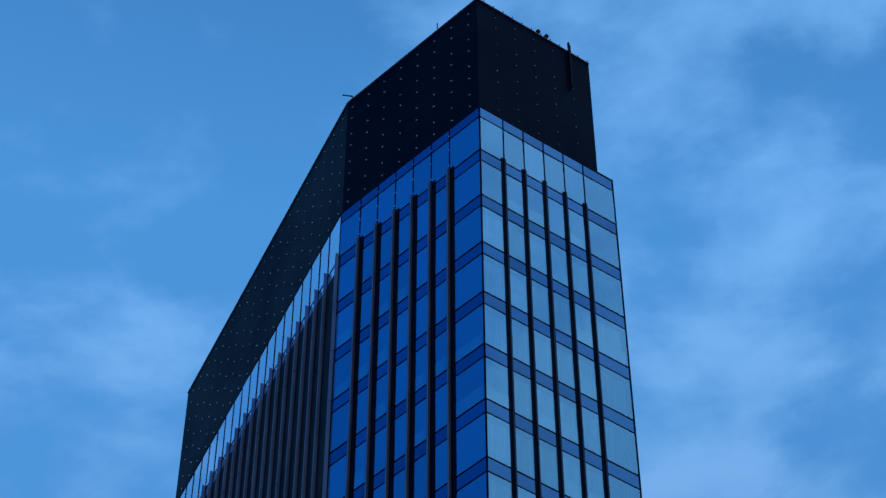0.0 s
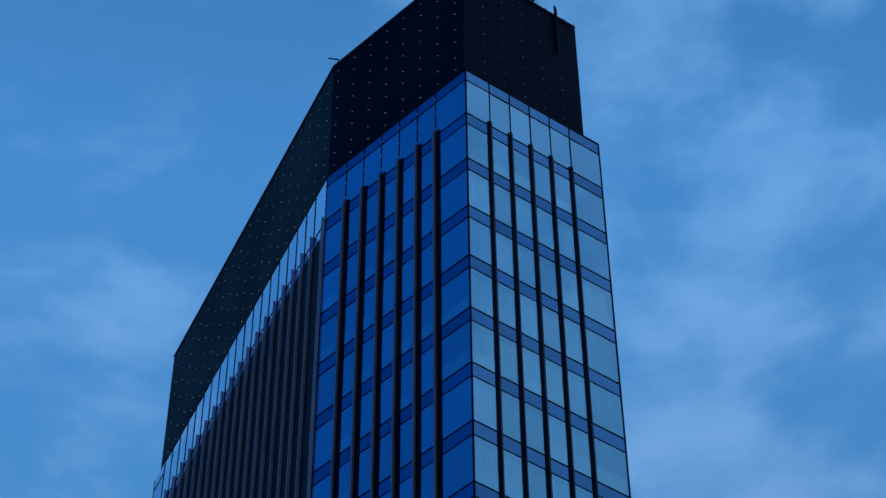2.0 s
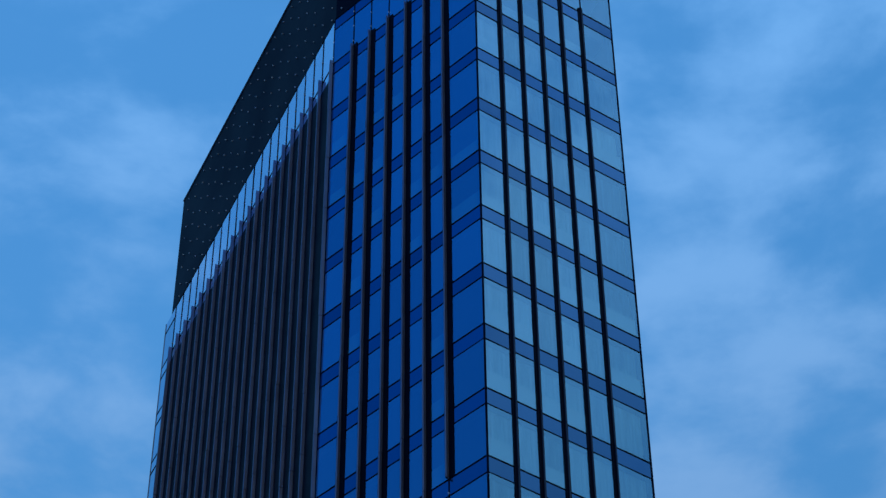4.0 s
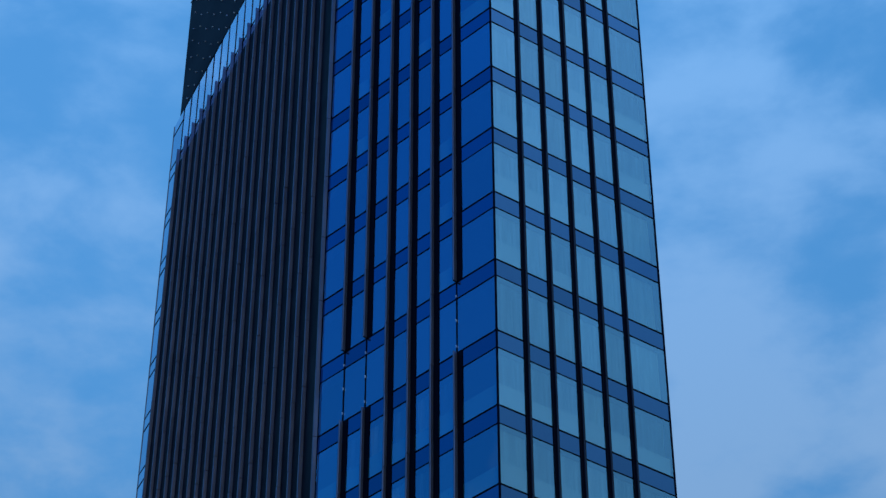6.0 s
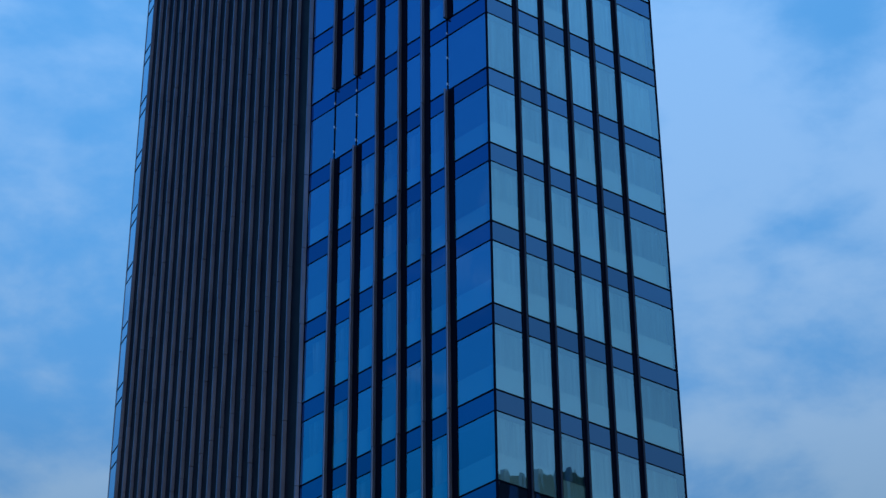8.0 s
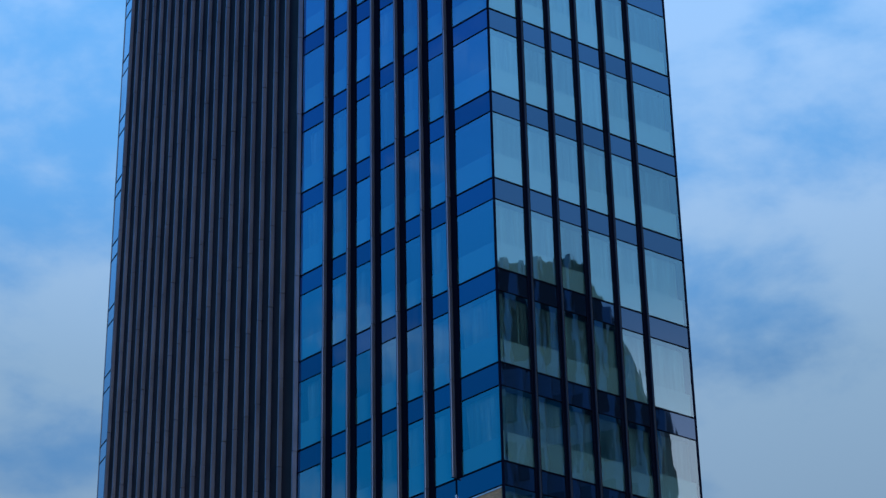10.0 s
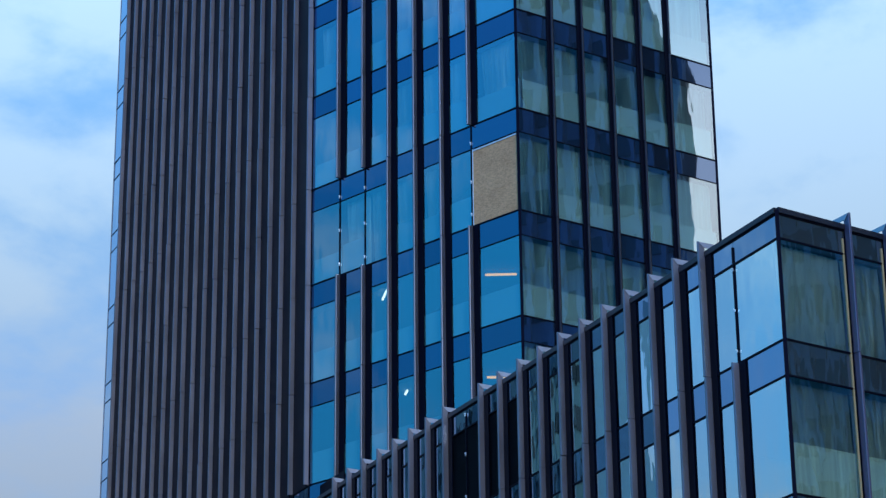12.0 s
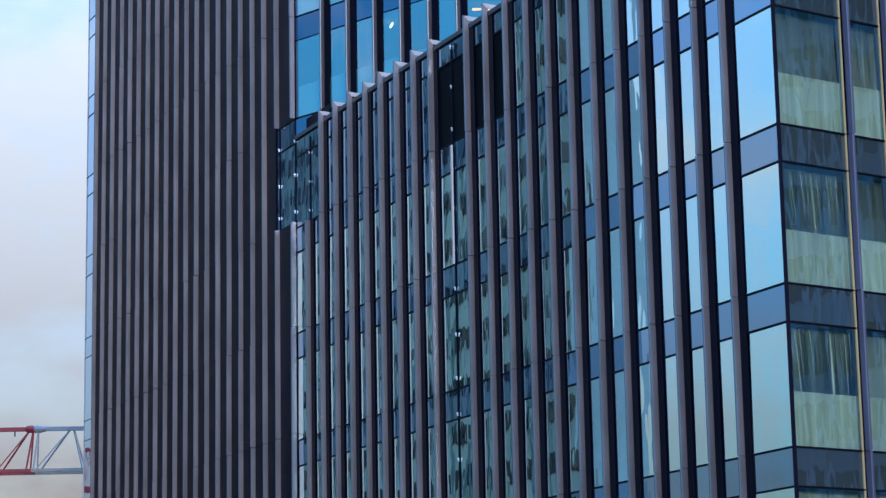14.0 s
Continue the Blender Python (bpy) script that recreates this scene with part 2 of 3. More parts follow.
def board_material():
    """Oriented strand board: overlapping pale chips."""
    m, nt, N, K = material("strand_board")
    out, b = N("ShaderNodeOutputMaterial"), N("ShaderNodeBsdfPrincipled")
    co = N("ShaderNodeTexCoord")
    mp = N("ShaderNodeMapping")
    mp.inputs["Scale"].default_value = (9, 9, 22)
    K(co.outputs["Object"], mp.inputs["Vector"])
    v = N("ShaderNodeTexVoronoi")
    v.inputs["Scale"].default_value = 1.6
    K(mp.outputs[0], v.inputs["Vector"])
    no = N("ShaderNodeTexNoise")
    no.inputs["Scale"].default_value, no.inputs["Detail"].default_value = 1.4, 6
    K(co.outputs["Object"], no.inputs["Vector"])
    cr = N("ShaderNodeValToRGB")
    cr.color_ramp.elements[0].color, cr.color_ramp.elements[1].color = (0.50, 0.22, 0.08, 1), (0.92, 0.51, 0.22, 1)
    sepc = N("ShaderNodeSeparateColor")
    K(v.outputs["Color"], sepc.inputs[0])
    av = N("ShaderNodeMath")
    av.operation, av.inputs[1].default_value = "MULTIPLY_ADD", 0.55
    K(sepc.outputs[0], av.inputs[0])
    hf = N("ShaderNodeMath")
    hf.operation, hf.inputs[1].default_value = "MULTIPLY", 0.6
    K(no.outputs["Fac"], hf.inputs[0]), K(hf.outputs[0], av.inputs[2])
    K(av.outputs[0], cr.inputs["Fac"])
    K(cr.outputs[0], b.inputs["Base Color"])
    b.inputs["Roughness"].default_value = 0.8
    bu = N("ShaderNodeBump")
    bu.inputs["Strength"].default_value, bu.inputs["Distance"].default_value = 0.4, 0.01
    K(v.outputs["Distance"], bu.inputs["Height"]), K(bu.outputs[0], b.inputs["Normal"])
    K(b.outputs[0], out.inputs["Surface"])
    return m


GLASS = coated_glass("vision_glass", (0.62, 0.95, 1.0), (0.62, 0.82, 1.0), 0.44, 0.003)
GLASS_WING = coated_glass("wing_glass", (0.86, 1.0, 0.95), (0.74, 1.0, 1.08), 0.76, 0.007)
SPANDREL_WING = coated_glass("wing_spandrel_glass", (0, 0, 0), (0.46, 0.70, 1.0), 0.48, 0.007, opaque=(0.024, 0.032, 0.032))
PARAPET_GLASS = coated_glass("parapet_glass", (0.86, 1.0, 0.95), (0.78, 0.92, 1.08), 0.84, 0.003)
SPANDREL_SIDE = coated_glass("curtained_spandrel_glass", (0, 0, 0), (0.52, 0.66, 0.68), 0.30, 0.008, opaque=(0.035, 0.042, 0.042))
EDGE_GLASS = coated_glass("edge_glass", (0, 0, 0), (0.58, 0.84, 1.05), 0.70, 0.004, opaque=(0.03, 0.04, 0.055))
GLASS_SIDE = coated_glass("curtained_glass", (0.85, 1.0, 0.96), (0.40, 0.74, 0.86), 0.34, 0.008)
CLEAR = clear_glass()
SPANDREL = coated_glass("spandrel_glass", (0, 0, 0), (0.36, 0.54, 0.90), 0.30, 0.002, opaque=(0.010, 0.016, 0.024))
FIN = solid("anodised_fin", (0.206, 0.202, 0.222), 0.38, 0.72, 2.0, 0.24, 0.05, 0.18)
# darker copies of the fin sheet: shade and sky blue put into the colour
SHADED_FIN = solid("shaded_fin", (0.018, 0.020, 0.029), 0.38, 0.2, 2.0, 0.2, 0.05, 0.15, spec=0.35)
SKY_SHADED_FIN = solid("sky_shaded_fin", (0.095, 0.098, 0.15), 0.34, 0.4, 2.0, 0.2, 0.05, 0.15)
# dark profiles, and the painted shade in the gaps beside fins
DARK = solid("dark_profile_gap_shade", (0.003, 0.0035, 0.008), 0.5, 0.0, 3.0, 0.2, spec=0.06, sheen=(0.4, 0.45, 1.0))
CROWN = solid("crown_sheet", (0.0020, 0.0015, 0.0090), 0.5, 0.0, 0.8, 0.25, 0.05, spec=0.04, sheen=(0.40, 0.32, 1.0))
STUD = solid("stud_metal", (0.85, 0.85, 0.82), 0.35, 0.3, 8.0, 0.1)
CAP = solid("galvanised_cap", (0.40, 0.42, 0.46), 0.35, 0.6, 5.0, 0.15)
SLAB = solid("slab_underside", (0.22, 0.24, 0.24), 0.8, 0.0, 1.0, 0.2)
CORE = solid("core_wall", (0.10, 0.11, 0.12), 0.8, 0.0, 0.6, 0.3)
FILM = solid("pale_screen", (0.46, 0.54, 0.50), 0.7, 0.0, 1.5, 0.12, 0.05, 0.2)
# the pale screen again, with the middle face's weaker light in its colour
DIM_FILM = solid("dim_screen", (0.16, 0.36, 0.42), 0.7, 0.0, 1.5, 0.15, 0.05, 0.3)
CURTAIN = solid("curtain_cloth", (0.42, 0.54, 0.50), 0.9, 0.0, 2.0, 0.50, 0.1, 0.15, streak=(11, 4, 0.35))
VEIL = solid("sheer_cloth", (0.40, 0.52, 0.46), 0.9, 0.0, 2.0, 0.75, 0.1, 0.2, streak=(9, 4, 0.3))
BOARD = board_material()
LOUVRE = solid("louvre_black", (0.006, 0.006, 0.008), 0.55, 0.1, 4.0, 0.2)
ROOF = solid("roof_felt", (0.10, 0.10, 0.105), 0.9, 0.0, 1.0, 0.3, 0.3)
ASPHALT = solid("asphalt", (0.05, 0.05, 0.052), 0.9, 0.0, 1.0, 0.3, 0.4)
STONE = solid("neighbour_stone", (0.02, 0.022, 0.024), 0.8, 0.0, 0.3, 0.35, 0.2)
PALE = solid("neighbour_render", (0.15, 0.26, 0.26), 0.8, 0.0, 0.3, 0.3, 0.2)
ASHLAR = solid("neighbour_ashlar", (0.33, 0.37, 0.375), 0.8, 0.0, 0.3, 0.35, 0.2)
GLINT = solid("yellow_glint", (0.40, 0.30, 0.14), 0.6, 0.0, 4.0, 0.15)
RED = solid("crane_red", (0.32, 0.028, 0.03), 0.5, 0.0, 2.0, 0.2)
CREAM = solid("crane_cream", (0.36, 0.31, 0.24), 0.5, 0.0, 2.0, 0.2)
GREY = solid("crane_grey", (0.31, 0.31, 0.30), 0.5, 0.0, 2.0, 0.2)
WARM = glowing("warm_tube", (1.0, 0.34, 0.03), 0.62)
WHITE = glowing("white_tube", (1.0, 0.82, 0.62), 0.7)
WIN_DARK = coated_glass("neighbour_glass", (0, 0, 0), (0.5, 0.6, 0.62), 0.02, 0.01, opaque=(0.04, 0.10, 0.105))


# ---------------------------------------------------------------- mesh helpers
def mesh_of(name, bm, mat):
    me = bpy.data.meshes.new(name)
    bm.to_mesh(me)
    bm.free()
    me.materials.append(mat)
    return me


def part(name, data, mat, parent, label="", m=None):
    """Links a bmesh or a mesh as one object under a thing."""
    me = data if isinstance(data, bpy.types.Mesh) else mesh_of(name, data, mat)
    ob = new(name, me)
    ob.parent = parent
    if m is not None:
        ob.matrix_basis = m
    return tagged(ob, label) if label else ob


def thing(name, place, label, category, group="", kind=""):
    ob = new(name)
    ob.empty_display_size = 0.5
    ob.matrix_basis = place
    return tagged(ob, label, category, group, kind)


def box(bm, m, sx, sy, sz, c=(0, 0, 0)):
    """A box of that size, its centre at c in the frame m."""
    vs = []
    for x in (-0.5, 0.5):
        for y in (-0.5, 0.5):
            for z in (-0.5, 0.5):
                vs.append(bm.verts.new(m @ Vector((c[0] + x * sx, c[1] + y * sy, c[2] + z * sz))))
    for f in ((0, 1, 3, 2), (4, 6, 7, 5), (0, 4, 5, 1), (2, 3, 7, 6), (0, 2, 6, 4), (1, 5, 7, 3)):
        bm.faces.new([vs[i] for i in f])


def bevelled(sx, sy, sz, r):
    bm = bmesh.new()
    box(bm, Matrix.Identity(4), sx, sy, sz)
    bmesh.ops.bevel(bm, geom=bm.edges[:], offset=r, segments=1, affect="EDGES")
    bmesh.ops.recalc_face_normals(bm, faces=bm.faces[:])
    return bm


def prism(bm, pts, z0, z1):
    """A prism over the plan polygon pts."""
    lo = [bm.verts.new((x, y, z0)) for x, y in pts]
    hi = [bm.verts.new((x, y, z1)) for x, y in pts]
    n = len(pts)
    bm.faces.new(lo[::-1]), bm.faces.new(hi)
    for i in range(n):
        bm.faces.new((lo[i], lo[(i + 1) % n], hi[(i + 1) % n], hi[i]))
    bmesh.ops.recalc_face_normals(bm, faces=bm.faces[:])


def bar(bm, a, b, w):
    """A square bar from a to b."""
    a, b = Vector(a), Vector(b)
    q = (b - a).to_track_quat("Z", "Y").to_matrix().to_4x4()
    box(bm, Matrix.Translation((a + b) / 2) @ q, w, w, (b - a).length)


I4 = Matrix.Identity(4)
H = 3.85                      # storey height
EYE_Z = EYE[2]


def lev(k):
    """Height of a level given in storeys above the eye."""
    return EYE_Z + k * H


class Face:
    """A straight facade in plan: from a to b, its outward side given by out."""

    def __init__(self, a, b, flip=False):
        self.a, self.b = Vector(a), Vector(b)
        d = self.b - self.a
        self.length = d.length
        self.u = d.normalized()
        self.n = Vector((-self.u.y, self.u.x)) if not flip else Vector((self.u.y, -self.u.x))

    def at(self, s, off=0.0):
        return self.a + self.u * s + self.n * off

    def m(self, s, off, z):
        x = Vector((self.n.y, -self.n.x))
        p = self.at(s, off)
        return Matrix(((x.x, self.n.x, 0, p.x), (x.y, self.n.y, 0, p.y), (0, 0, 1, z), (0, 0, 0, 1)))


# ---------------------------------------------------------------- plan (metres)
W = Vector((2.032, 13.976)) * H          # near corner of the low wing
U = Vector((-0.4280, 0.9038))            # along the finned long side
C = Vector((0.515, 19.455)) * H          # near corner of the tower
R = Vector((2.448, 20.798)) * H
L = W + U * (8.198 * H)                  # tower's edge on the long side
LL = W + U * (15.253 * H)
LONG = Face(W, LL)                       # wing and tower share this side
MID = Face(C, L)
RIGHT = Face(C, R, flip=True)
WR_END = W + (R - C).normalized() * 16.0
WRIGHT = Face(W, WR_END, flip=True)
BACK_R = R + (LL - L).normalized() * (LL - L).length * 0.9
TOP = 26.674                             # parapet of the glass, in storeys above the eye
WING0 = 4.611                            # a floor line of the wing
SPAN = 0.238                             # spandrel height in storeys
LOWEST = 5                               # tower floors stop inside the wing
FIN_T, FIN_D = 0.085, 0.24
MOD = 1.337

END = 3.42 + MOD * 40                    # last fin; beyond it the glass runs on as a free screen
LLI = LONG.at(END + 0.1)
ORIGIN = pose(0, 0, 0)
tower = thing("office_tower", ORIGIN, "tall blue-glass office tower with dark vertical fins and black crown", "building")
wing = thing("office_wing", ORIGIN, "low glass office wing with close grey vertical fins, beside the tower", "building")

# ground
bm = bmesh.new()
prism(bm, [(-2500, -2500), (2500, -2500), (2500, 2500), (-2500, 2500)], -0.5, 0.0)
tagged(new("ground", mesh_of("ground", bm, ASPHALT)), "dark grey asphalt ground round the towers", "ground", kind="structure")


# ---------------------------------------------------------------- glass facades
PANES = {}


def shared(name, mat, w, h, d):
    key = (name, mat.name, round(w, 3), round(h, 3))
    if key not in PANES:
        bm = bmesh.new()
        box(bm, I4, w, d, h)
        bm.normal_update()
        if name == "window_pane":           # the coating lies on the outer face alone
            bmesh.ops.recalc_face_normals(bm, faces=bm.faces[:])
            for f in bm.faces:
                f.material_index = 0 if f.normal.y > 0.5 else 1
        PANES[key] = mesh_of(name, bm, mat)
        if name == "window_pane":
            PANES[key].materials.append(CLEAR)
    return PANES[key]


rnd = random.Random(7)


def window(face, owner, s0, s1, z0, z1, glass, joined=None):
    """One pane, a hair out of true, so that each one mirrors its own bit of sky."""
    w, h = s1 - s0 - 0.02, z1 - z0 - 0.02
    m = face.m((s0 + s1) / 2, 0.0, (z0 + z1) / 2) @ pose(0, 0, 0, rnd.gauss(0, 0.12), 0, rnd.gauss(0, 0.16))
    if joined is None:
        pane = part("window_pane", shared("window_pane", glass, w, h, 0.03), glass, owner, m=m)
        pane.visible_shadow = False         # lets daylight into the rooms
        return pane
    box(joined, m, w, 0.03, h)


def spandrel(face, owner, s0, s1, z0, z1, joined=None):
    w, h = s1 - s0 - 0.02, z1 - z0 - 0.02
    m = face.m((s0 + s1) / 2, 0.0, (z0 + z1) / 2) @ pose(0, 0, 0, rnd.gauss(0, 0.08), 0, rnd.gauss(0, 0.1))
    if joined is None:
        mat = SPANDREL_SIDE if face is WRIGHT else SPANDREL_WING if owner is wing else SPANDREL
        part("spandrel_panel", shared("spandrel_panel", mat, w, h, 0.03), mat, owner, m=m)
    else:
        box(joined, m, w, 0.03, h)


def behind(pane, name, data, mat, m):
    """Hangs a thing's part behind its pane, at m in the world."""
    return part(name, data, mat, pane, m=pane.matrix_basis.inverted() @ m)


def screen(face, pane, s0, s1, z0, z1, share):
    """Pale screen behind the lower part of a pane."""
    h = (z1 - z0) * share
    w = s1 - s0 - 0.06
    mat = DIM_FILM if face is MID else VEIL if face is WRIGHT else FILM
    behind(pane, "lower_screen", shared("lower_screen", mat, w, round(h, 1), 0.02), mat, face.m((s0 + s1) / 2, -0.12, z0 + round(h, 1) / 2 + 0.02))


CURTAINS = {}


def curtain(face, pane, s0, s1, z0, z1):
    """A drawn curtain with soft folds, behind a pane."""
    w, h = round(s1 - s0 - 0.05, 2), round(z1 - z0 - 0.1, 1)
    kind = rnd.randrange(3)
    key = (w, h, kind)
    if key not in CURTAINS:
        own = random.Random(kind + 11)
        own_top = (0.02, 0.10, 0.05)[kind]
        bm = bmesh.new()
        n = 26
        cols = []
        for i in range(n + 1):
            x = -w / 2 + w * i / n
            y = (0.07 if i % 2 else -0.07) * own.uniform(0.3, 1.2)
            lean = own.uniform(-0.05, 0.03) * w
            # the loose edge hangs back from the mullion
            cols.append([bm.verts.new((x * (1 - q) - w / 2 * q + lean * g, y * k, z)) for k, q, g, z in ((0.6, own_top, 0, h / 2), (1.0, own_top + 0.06, 0.5, 0.0), (1.3, own_top + 0.14, 1.0, -h / 2))])
        for p, q in zip(cols, cols[1:]):
            for k in range(2):
                bm.faces.new((p[k], p[k + 1], q[k + 1], q[k])).smooth = True
        bmesh.ops.solidify(bm, geom=bm.faces[:], thickness=0.004)
        CURTAINS[key] = mesh_of("curtain", bm, CURTAIN)
    behind(pane, "curtain", CURTAINS[key], CURTAIN, face.m((s0 + s1) / 2, -0.26, (z0 + z1) / 2))


def transoms(face, owner, zs, s0, s1, w=0.045, mat=None):
    for z in zs:
        bm = bmesh.new()
        box(bm, face.m((s0 + s1) / 2, 0.02, z), s1 - s0, 0.05, w)
        part("transom", bm, mat or DARK, owner)


def mullion(face, owner, s, z0, z1, w=0.05, mat=None):
    bm = bmesh.new()
    box(bm, face.m(s, 0.02, (z0 + z1) / 2), w, 0.056, z1 - z0)
    return part("mullion", bm, mat or DARK, owner)


def fin(face, owner, s, z0, z1, joints, gaps=(), depth=FIN_D, cap=False, base=(-0.38, 0.05), post=None, base_shade_top=None):
    """An upright fin of folded sheet with a groove at each storey joint; gaps: storeys where it has been taken off;
    base: reach of its dark base and painted gap shade.
    """
    runs, lo = [], z0
    for ga, gb in sorted(gaps):
        if ga > lo + 0.1:
            runs.append((lo, ga))
        lo = max(lo, gb)
    if z1 > lo + 0.1:
        runs.append((lo, z1))
    t = FIN_T / 2
    for a, b in runs:
        bm = bmesh.new()
        d = depth + rnd.uniform(-0.004, 0.004)
        lean = rnd.uniform(-0.006, 0.006)
        cuts = [z for z in sorted(joints) if a + 0.2 < z < b - 0.2]
        rings = [(a + 0.01, 0.0, 0.0, 0.0)]
        for z in cuts:                      # each storey-high length is never quite in line with the next
            q = rings[-1]
            dx, dy = max(-0.012, min(0.012, rnd.gauss(0, 0.006))), max(-0.012, min(0.012, rnd.gauss(0, 0.006)))
            rings += [(z - 0.015, 0.0, q[2], q[3]), (z - 0.012, 0.024, q[2], q[3]), (z + 0.012, 0.024, dx, dy), (z + 0.015, 0.0, dx, dy)]
        rings.append((b - 0.01, 0.0, rings[-1][2], rings[-1][3]))
        prev = None
        for z, g, dx, dy in rings:
            # folded nose: two small chamfers on the outer edge
            m = face.m(s + lean + dx, dy, 0)
            w, e = t - g, d - g
            prof = ((-w, 0.05), (-w, e - 0.018), (-w + 0.018, e), (w - 0.018, e), (w, e - 0.018), (w, 0.05))
            slope = 0.9 if cap and z > z1 - 0.1 else 0.0
            ring = [bm.verts.new(m @ Vector((x, y, z - slope * (d - y)))) for x, y in prof]
            if prev:
                for i in range(6):
                    bm.faces.new((prev[i], ring[i], ring[(i + 1) % 6], prev[(i + 1) % 6]))
            else:
                bm.faces.new(ring)
            prev = ring
        bm.faces.new(prev[::-1])
        bmesh.ops.recalc_face_normals(bm, faces=bm.faces[:])
        # right-hand faces take the fin copies that carry shade in their colour
        sheet = SHADED_FIN if face is RIGHT else SKY_SHADED_FIN if face is WRIGHT else FIN
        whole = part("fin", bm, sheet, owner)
        # near-black sheet: the fin's base plus painted shade of the gap beside it
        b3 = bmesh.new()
        e = min(b - (0.3 if cap else 0.0), base_shade_top or b)
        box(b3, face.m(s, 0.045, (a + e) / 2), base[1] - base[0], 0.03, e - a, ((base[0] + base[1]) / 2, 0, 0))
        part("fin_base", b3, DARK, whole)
    for ga, gb in gaps:
        brackets(face, post or owner, s, ga, gb)


def brackets(face, owner, s, ga, gb, size=1.0):
    """Bare fixings on a mullion whose fin is missing."""
    for k in (0.1, 0.45, 0.8):
        bm = bmesh.new()
        z = ga + (gb - ga) * (k + rnd.uniform(-0.02, 0.02))
        box(bm, face.m(s, 0.055, z), 0.045, 0.03, 0.11 * size)
        box(bm, face.m(s, 0.08, z + 0.03), 0.02, 0.03, 0.04 * size)
        part("bracket", bm, STUD, owner, "bare pale fixing bracket")


def storey_lines(top, lowest):
    out, k = [], top
    while k > lowest:
        out.append(k)
        k -= 1.0
    return out


# bays along each face
mid_cuts = [0.0] + [2.25 + 1.376 * i for i in range(6)] + [MID.length]
right_cuts = [0.0] + [1.55 + 1.36 * i for i in range(5)] + [RIGHT.length]
tower_lines = storey_lines(TOP, LOWEST)                      # upper line of each spandrel
LOST = 18                                                    # the storey with the boarded window

for face, cuts in ((MID, mid_cuts), (RIGHT, right_cuts)):
    for n, k in enumerate(tower_lines):
        for b, (s0, s1) in enumerate(zip(cuts, cuts[1:])):
            z_hi, z_lo = lev(k), lev(k - SPAN)
            spandrel(face, tower, s0, s1, z_lo, z_hi)
            z_bot = lev(k - 1)
            if face is MID and n == LOST and b == 0:
                continue
            pane = window(face, tower, s0, s1, z_bot, z_lo, GLASS)
            chance = 0.95 if n >= 11 else (0.5 if face is RIGHT else 0.25)
            if n > 0 and rnd.random() < chance and not (n == 10 or (n == LOST and b == 0)):
                screen(face, pane, s0, s1, z_bot, z_lo, rnd.choice((0.4, 0.4, 0.4, 0.34)))
            if (face is RIGHT and n >= 2) or (face is MID and n >= 11 and rnd.random() < 0.5 and n not in (19, 20)):
                curtain(face, pane, s0, s1, z_bot, z_lo)
    transoms(face, tower, [lev(k) for k in tower_lines], 0.0, face.length)
    transoms(face, tower, [lev(k - SPAN) for k in tower_lines], 0.0, face.length, 0.024)

joints = [lev(k) for k in tower_lines]
for i, s in enumerate(mid_cuts[1:-1]):
    post = mullion(MID, tower, s, lev(LOWEST), lev(TOP), 0.04)
    gaps = []
    if i in (0, 4, 5):
        gaps.append((lev(TOP - 11), lev(TOP - 10)))
        gaps.append((lev(TOP - 19), lev(TOP - 18)))
    fin(MID, tower, s, lev(LOWEST), lev(TOP - 0.93), joints, gaps, base=(-0.32, 0.05), post=post)
    brackets(MID, post, s, lev(TOP - 0.93), lev(TOP), 0.6)
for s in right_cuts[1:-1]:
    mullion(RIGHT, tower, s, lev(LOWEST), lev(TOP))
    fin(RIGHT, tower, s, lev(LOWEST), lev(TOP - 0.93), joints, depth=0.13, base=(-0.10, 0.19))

# corner posts and the parapet edge
for p, nm in ((C, "corner_post"), (R, "corner_post")):
    bm = bmesh.new()
    prism(bm, [(p.x - 0.05, p.y - 0.05), (p.x + 0.05, p.y - 0.05), (p.x + 0.05, p.y + 0.05), (p.x - 0.05, p.y + 0.05)], lev(LOWEST), lev(TOP) + 0.06)
    part(nm, bm, DARK, tower)
for face in (MID, RIGHT):
    bm = bmesh.new()
    box(bm, face.m(face.length / 2, -0.05, lev(TOP) + 0.03), face.length, 0.2, 0.08)
    part("parapet_coping", bm, DARK, tower)

# boarded opening
s0, s1 = 0.06, mid_cuts[1] - 0.08
z0, z1 = lev(TOP - LOST - 1), lev(TOP - LOST - SPAN)
zm = z0 + (z1 - z0) * 0.36
for lo, hi, dx in ((z0 + 0.02, zm - 0.004, 0.006), (zm + 0.004, z1 - 0.1, 0.0)):
    bm = bmesh.new()
    box(bm, MID.m((s0 + s1) / 2, dx, (lo + hi) / 2), s1 - s0, 0.03, hi - lo)
    part("board", bm, BOARD, tower, "strand board sheet closing a missing pane")
bm = bmesh.new()
box(bm, MID.m((s0 + s1) / 2, 0.0, z1 - 0.07), s1 - s0, 0.08, 0.05)
box(bm, MID.m(s1 + 0.02, 0.0, (z0 + z1) / 2), 0.04, 0.06, z1 - z0)
part("board_frame", bm, STUD, tower, "pale batten round the board")

# inside: slabs and core
inset = [C + (L - C) * 0.02 + Vector((0, 0.5)), R + Vector((-0.45, 0.3)), BACK_R + Vector((-0.5, 0)), LLI + Vector((0.6, 0)), L + Vector((0.5, 0.25))]
for k in tower_lines:
    bm = bmesh.new()
    prism(bm, inset, lev(k - SPAN) + 0.05, lev(k) - 0.1)
    part("floor_slab", bm, SLAB, tower)
mid_in = (C + R + L + LL + BACK_R) / 5
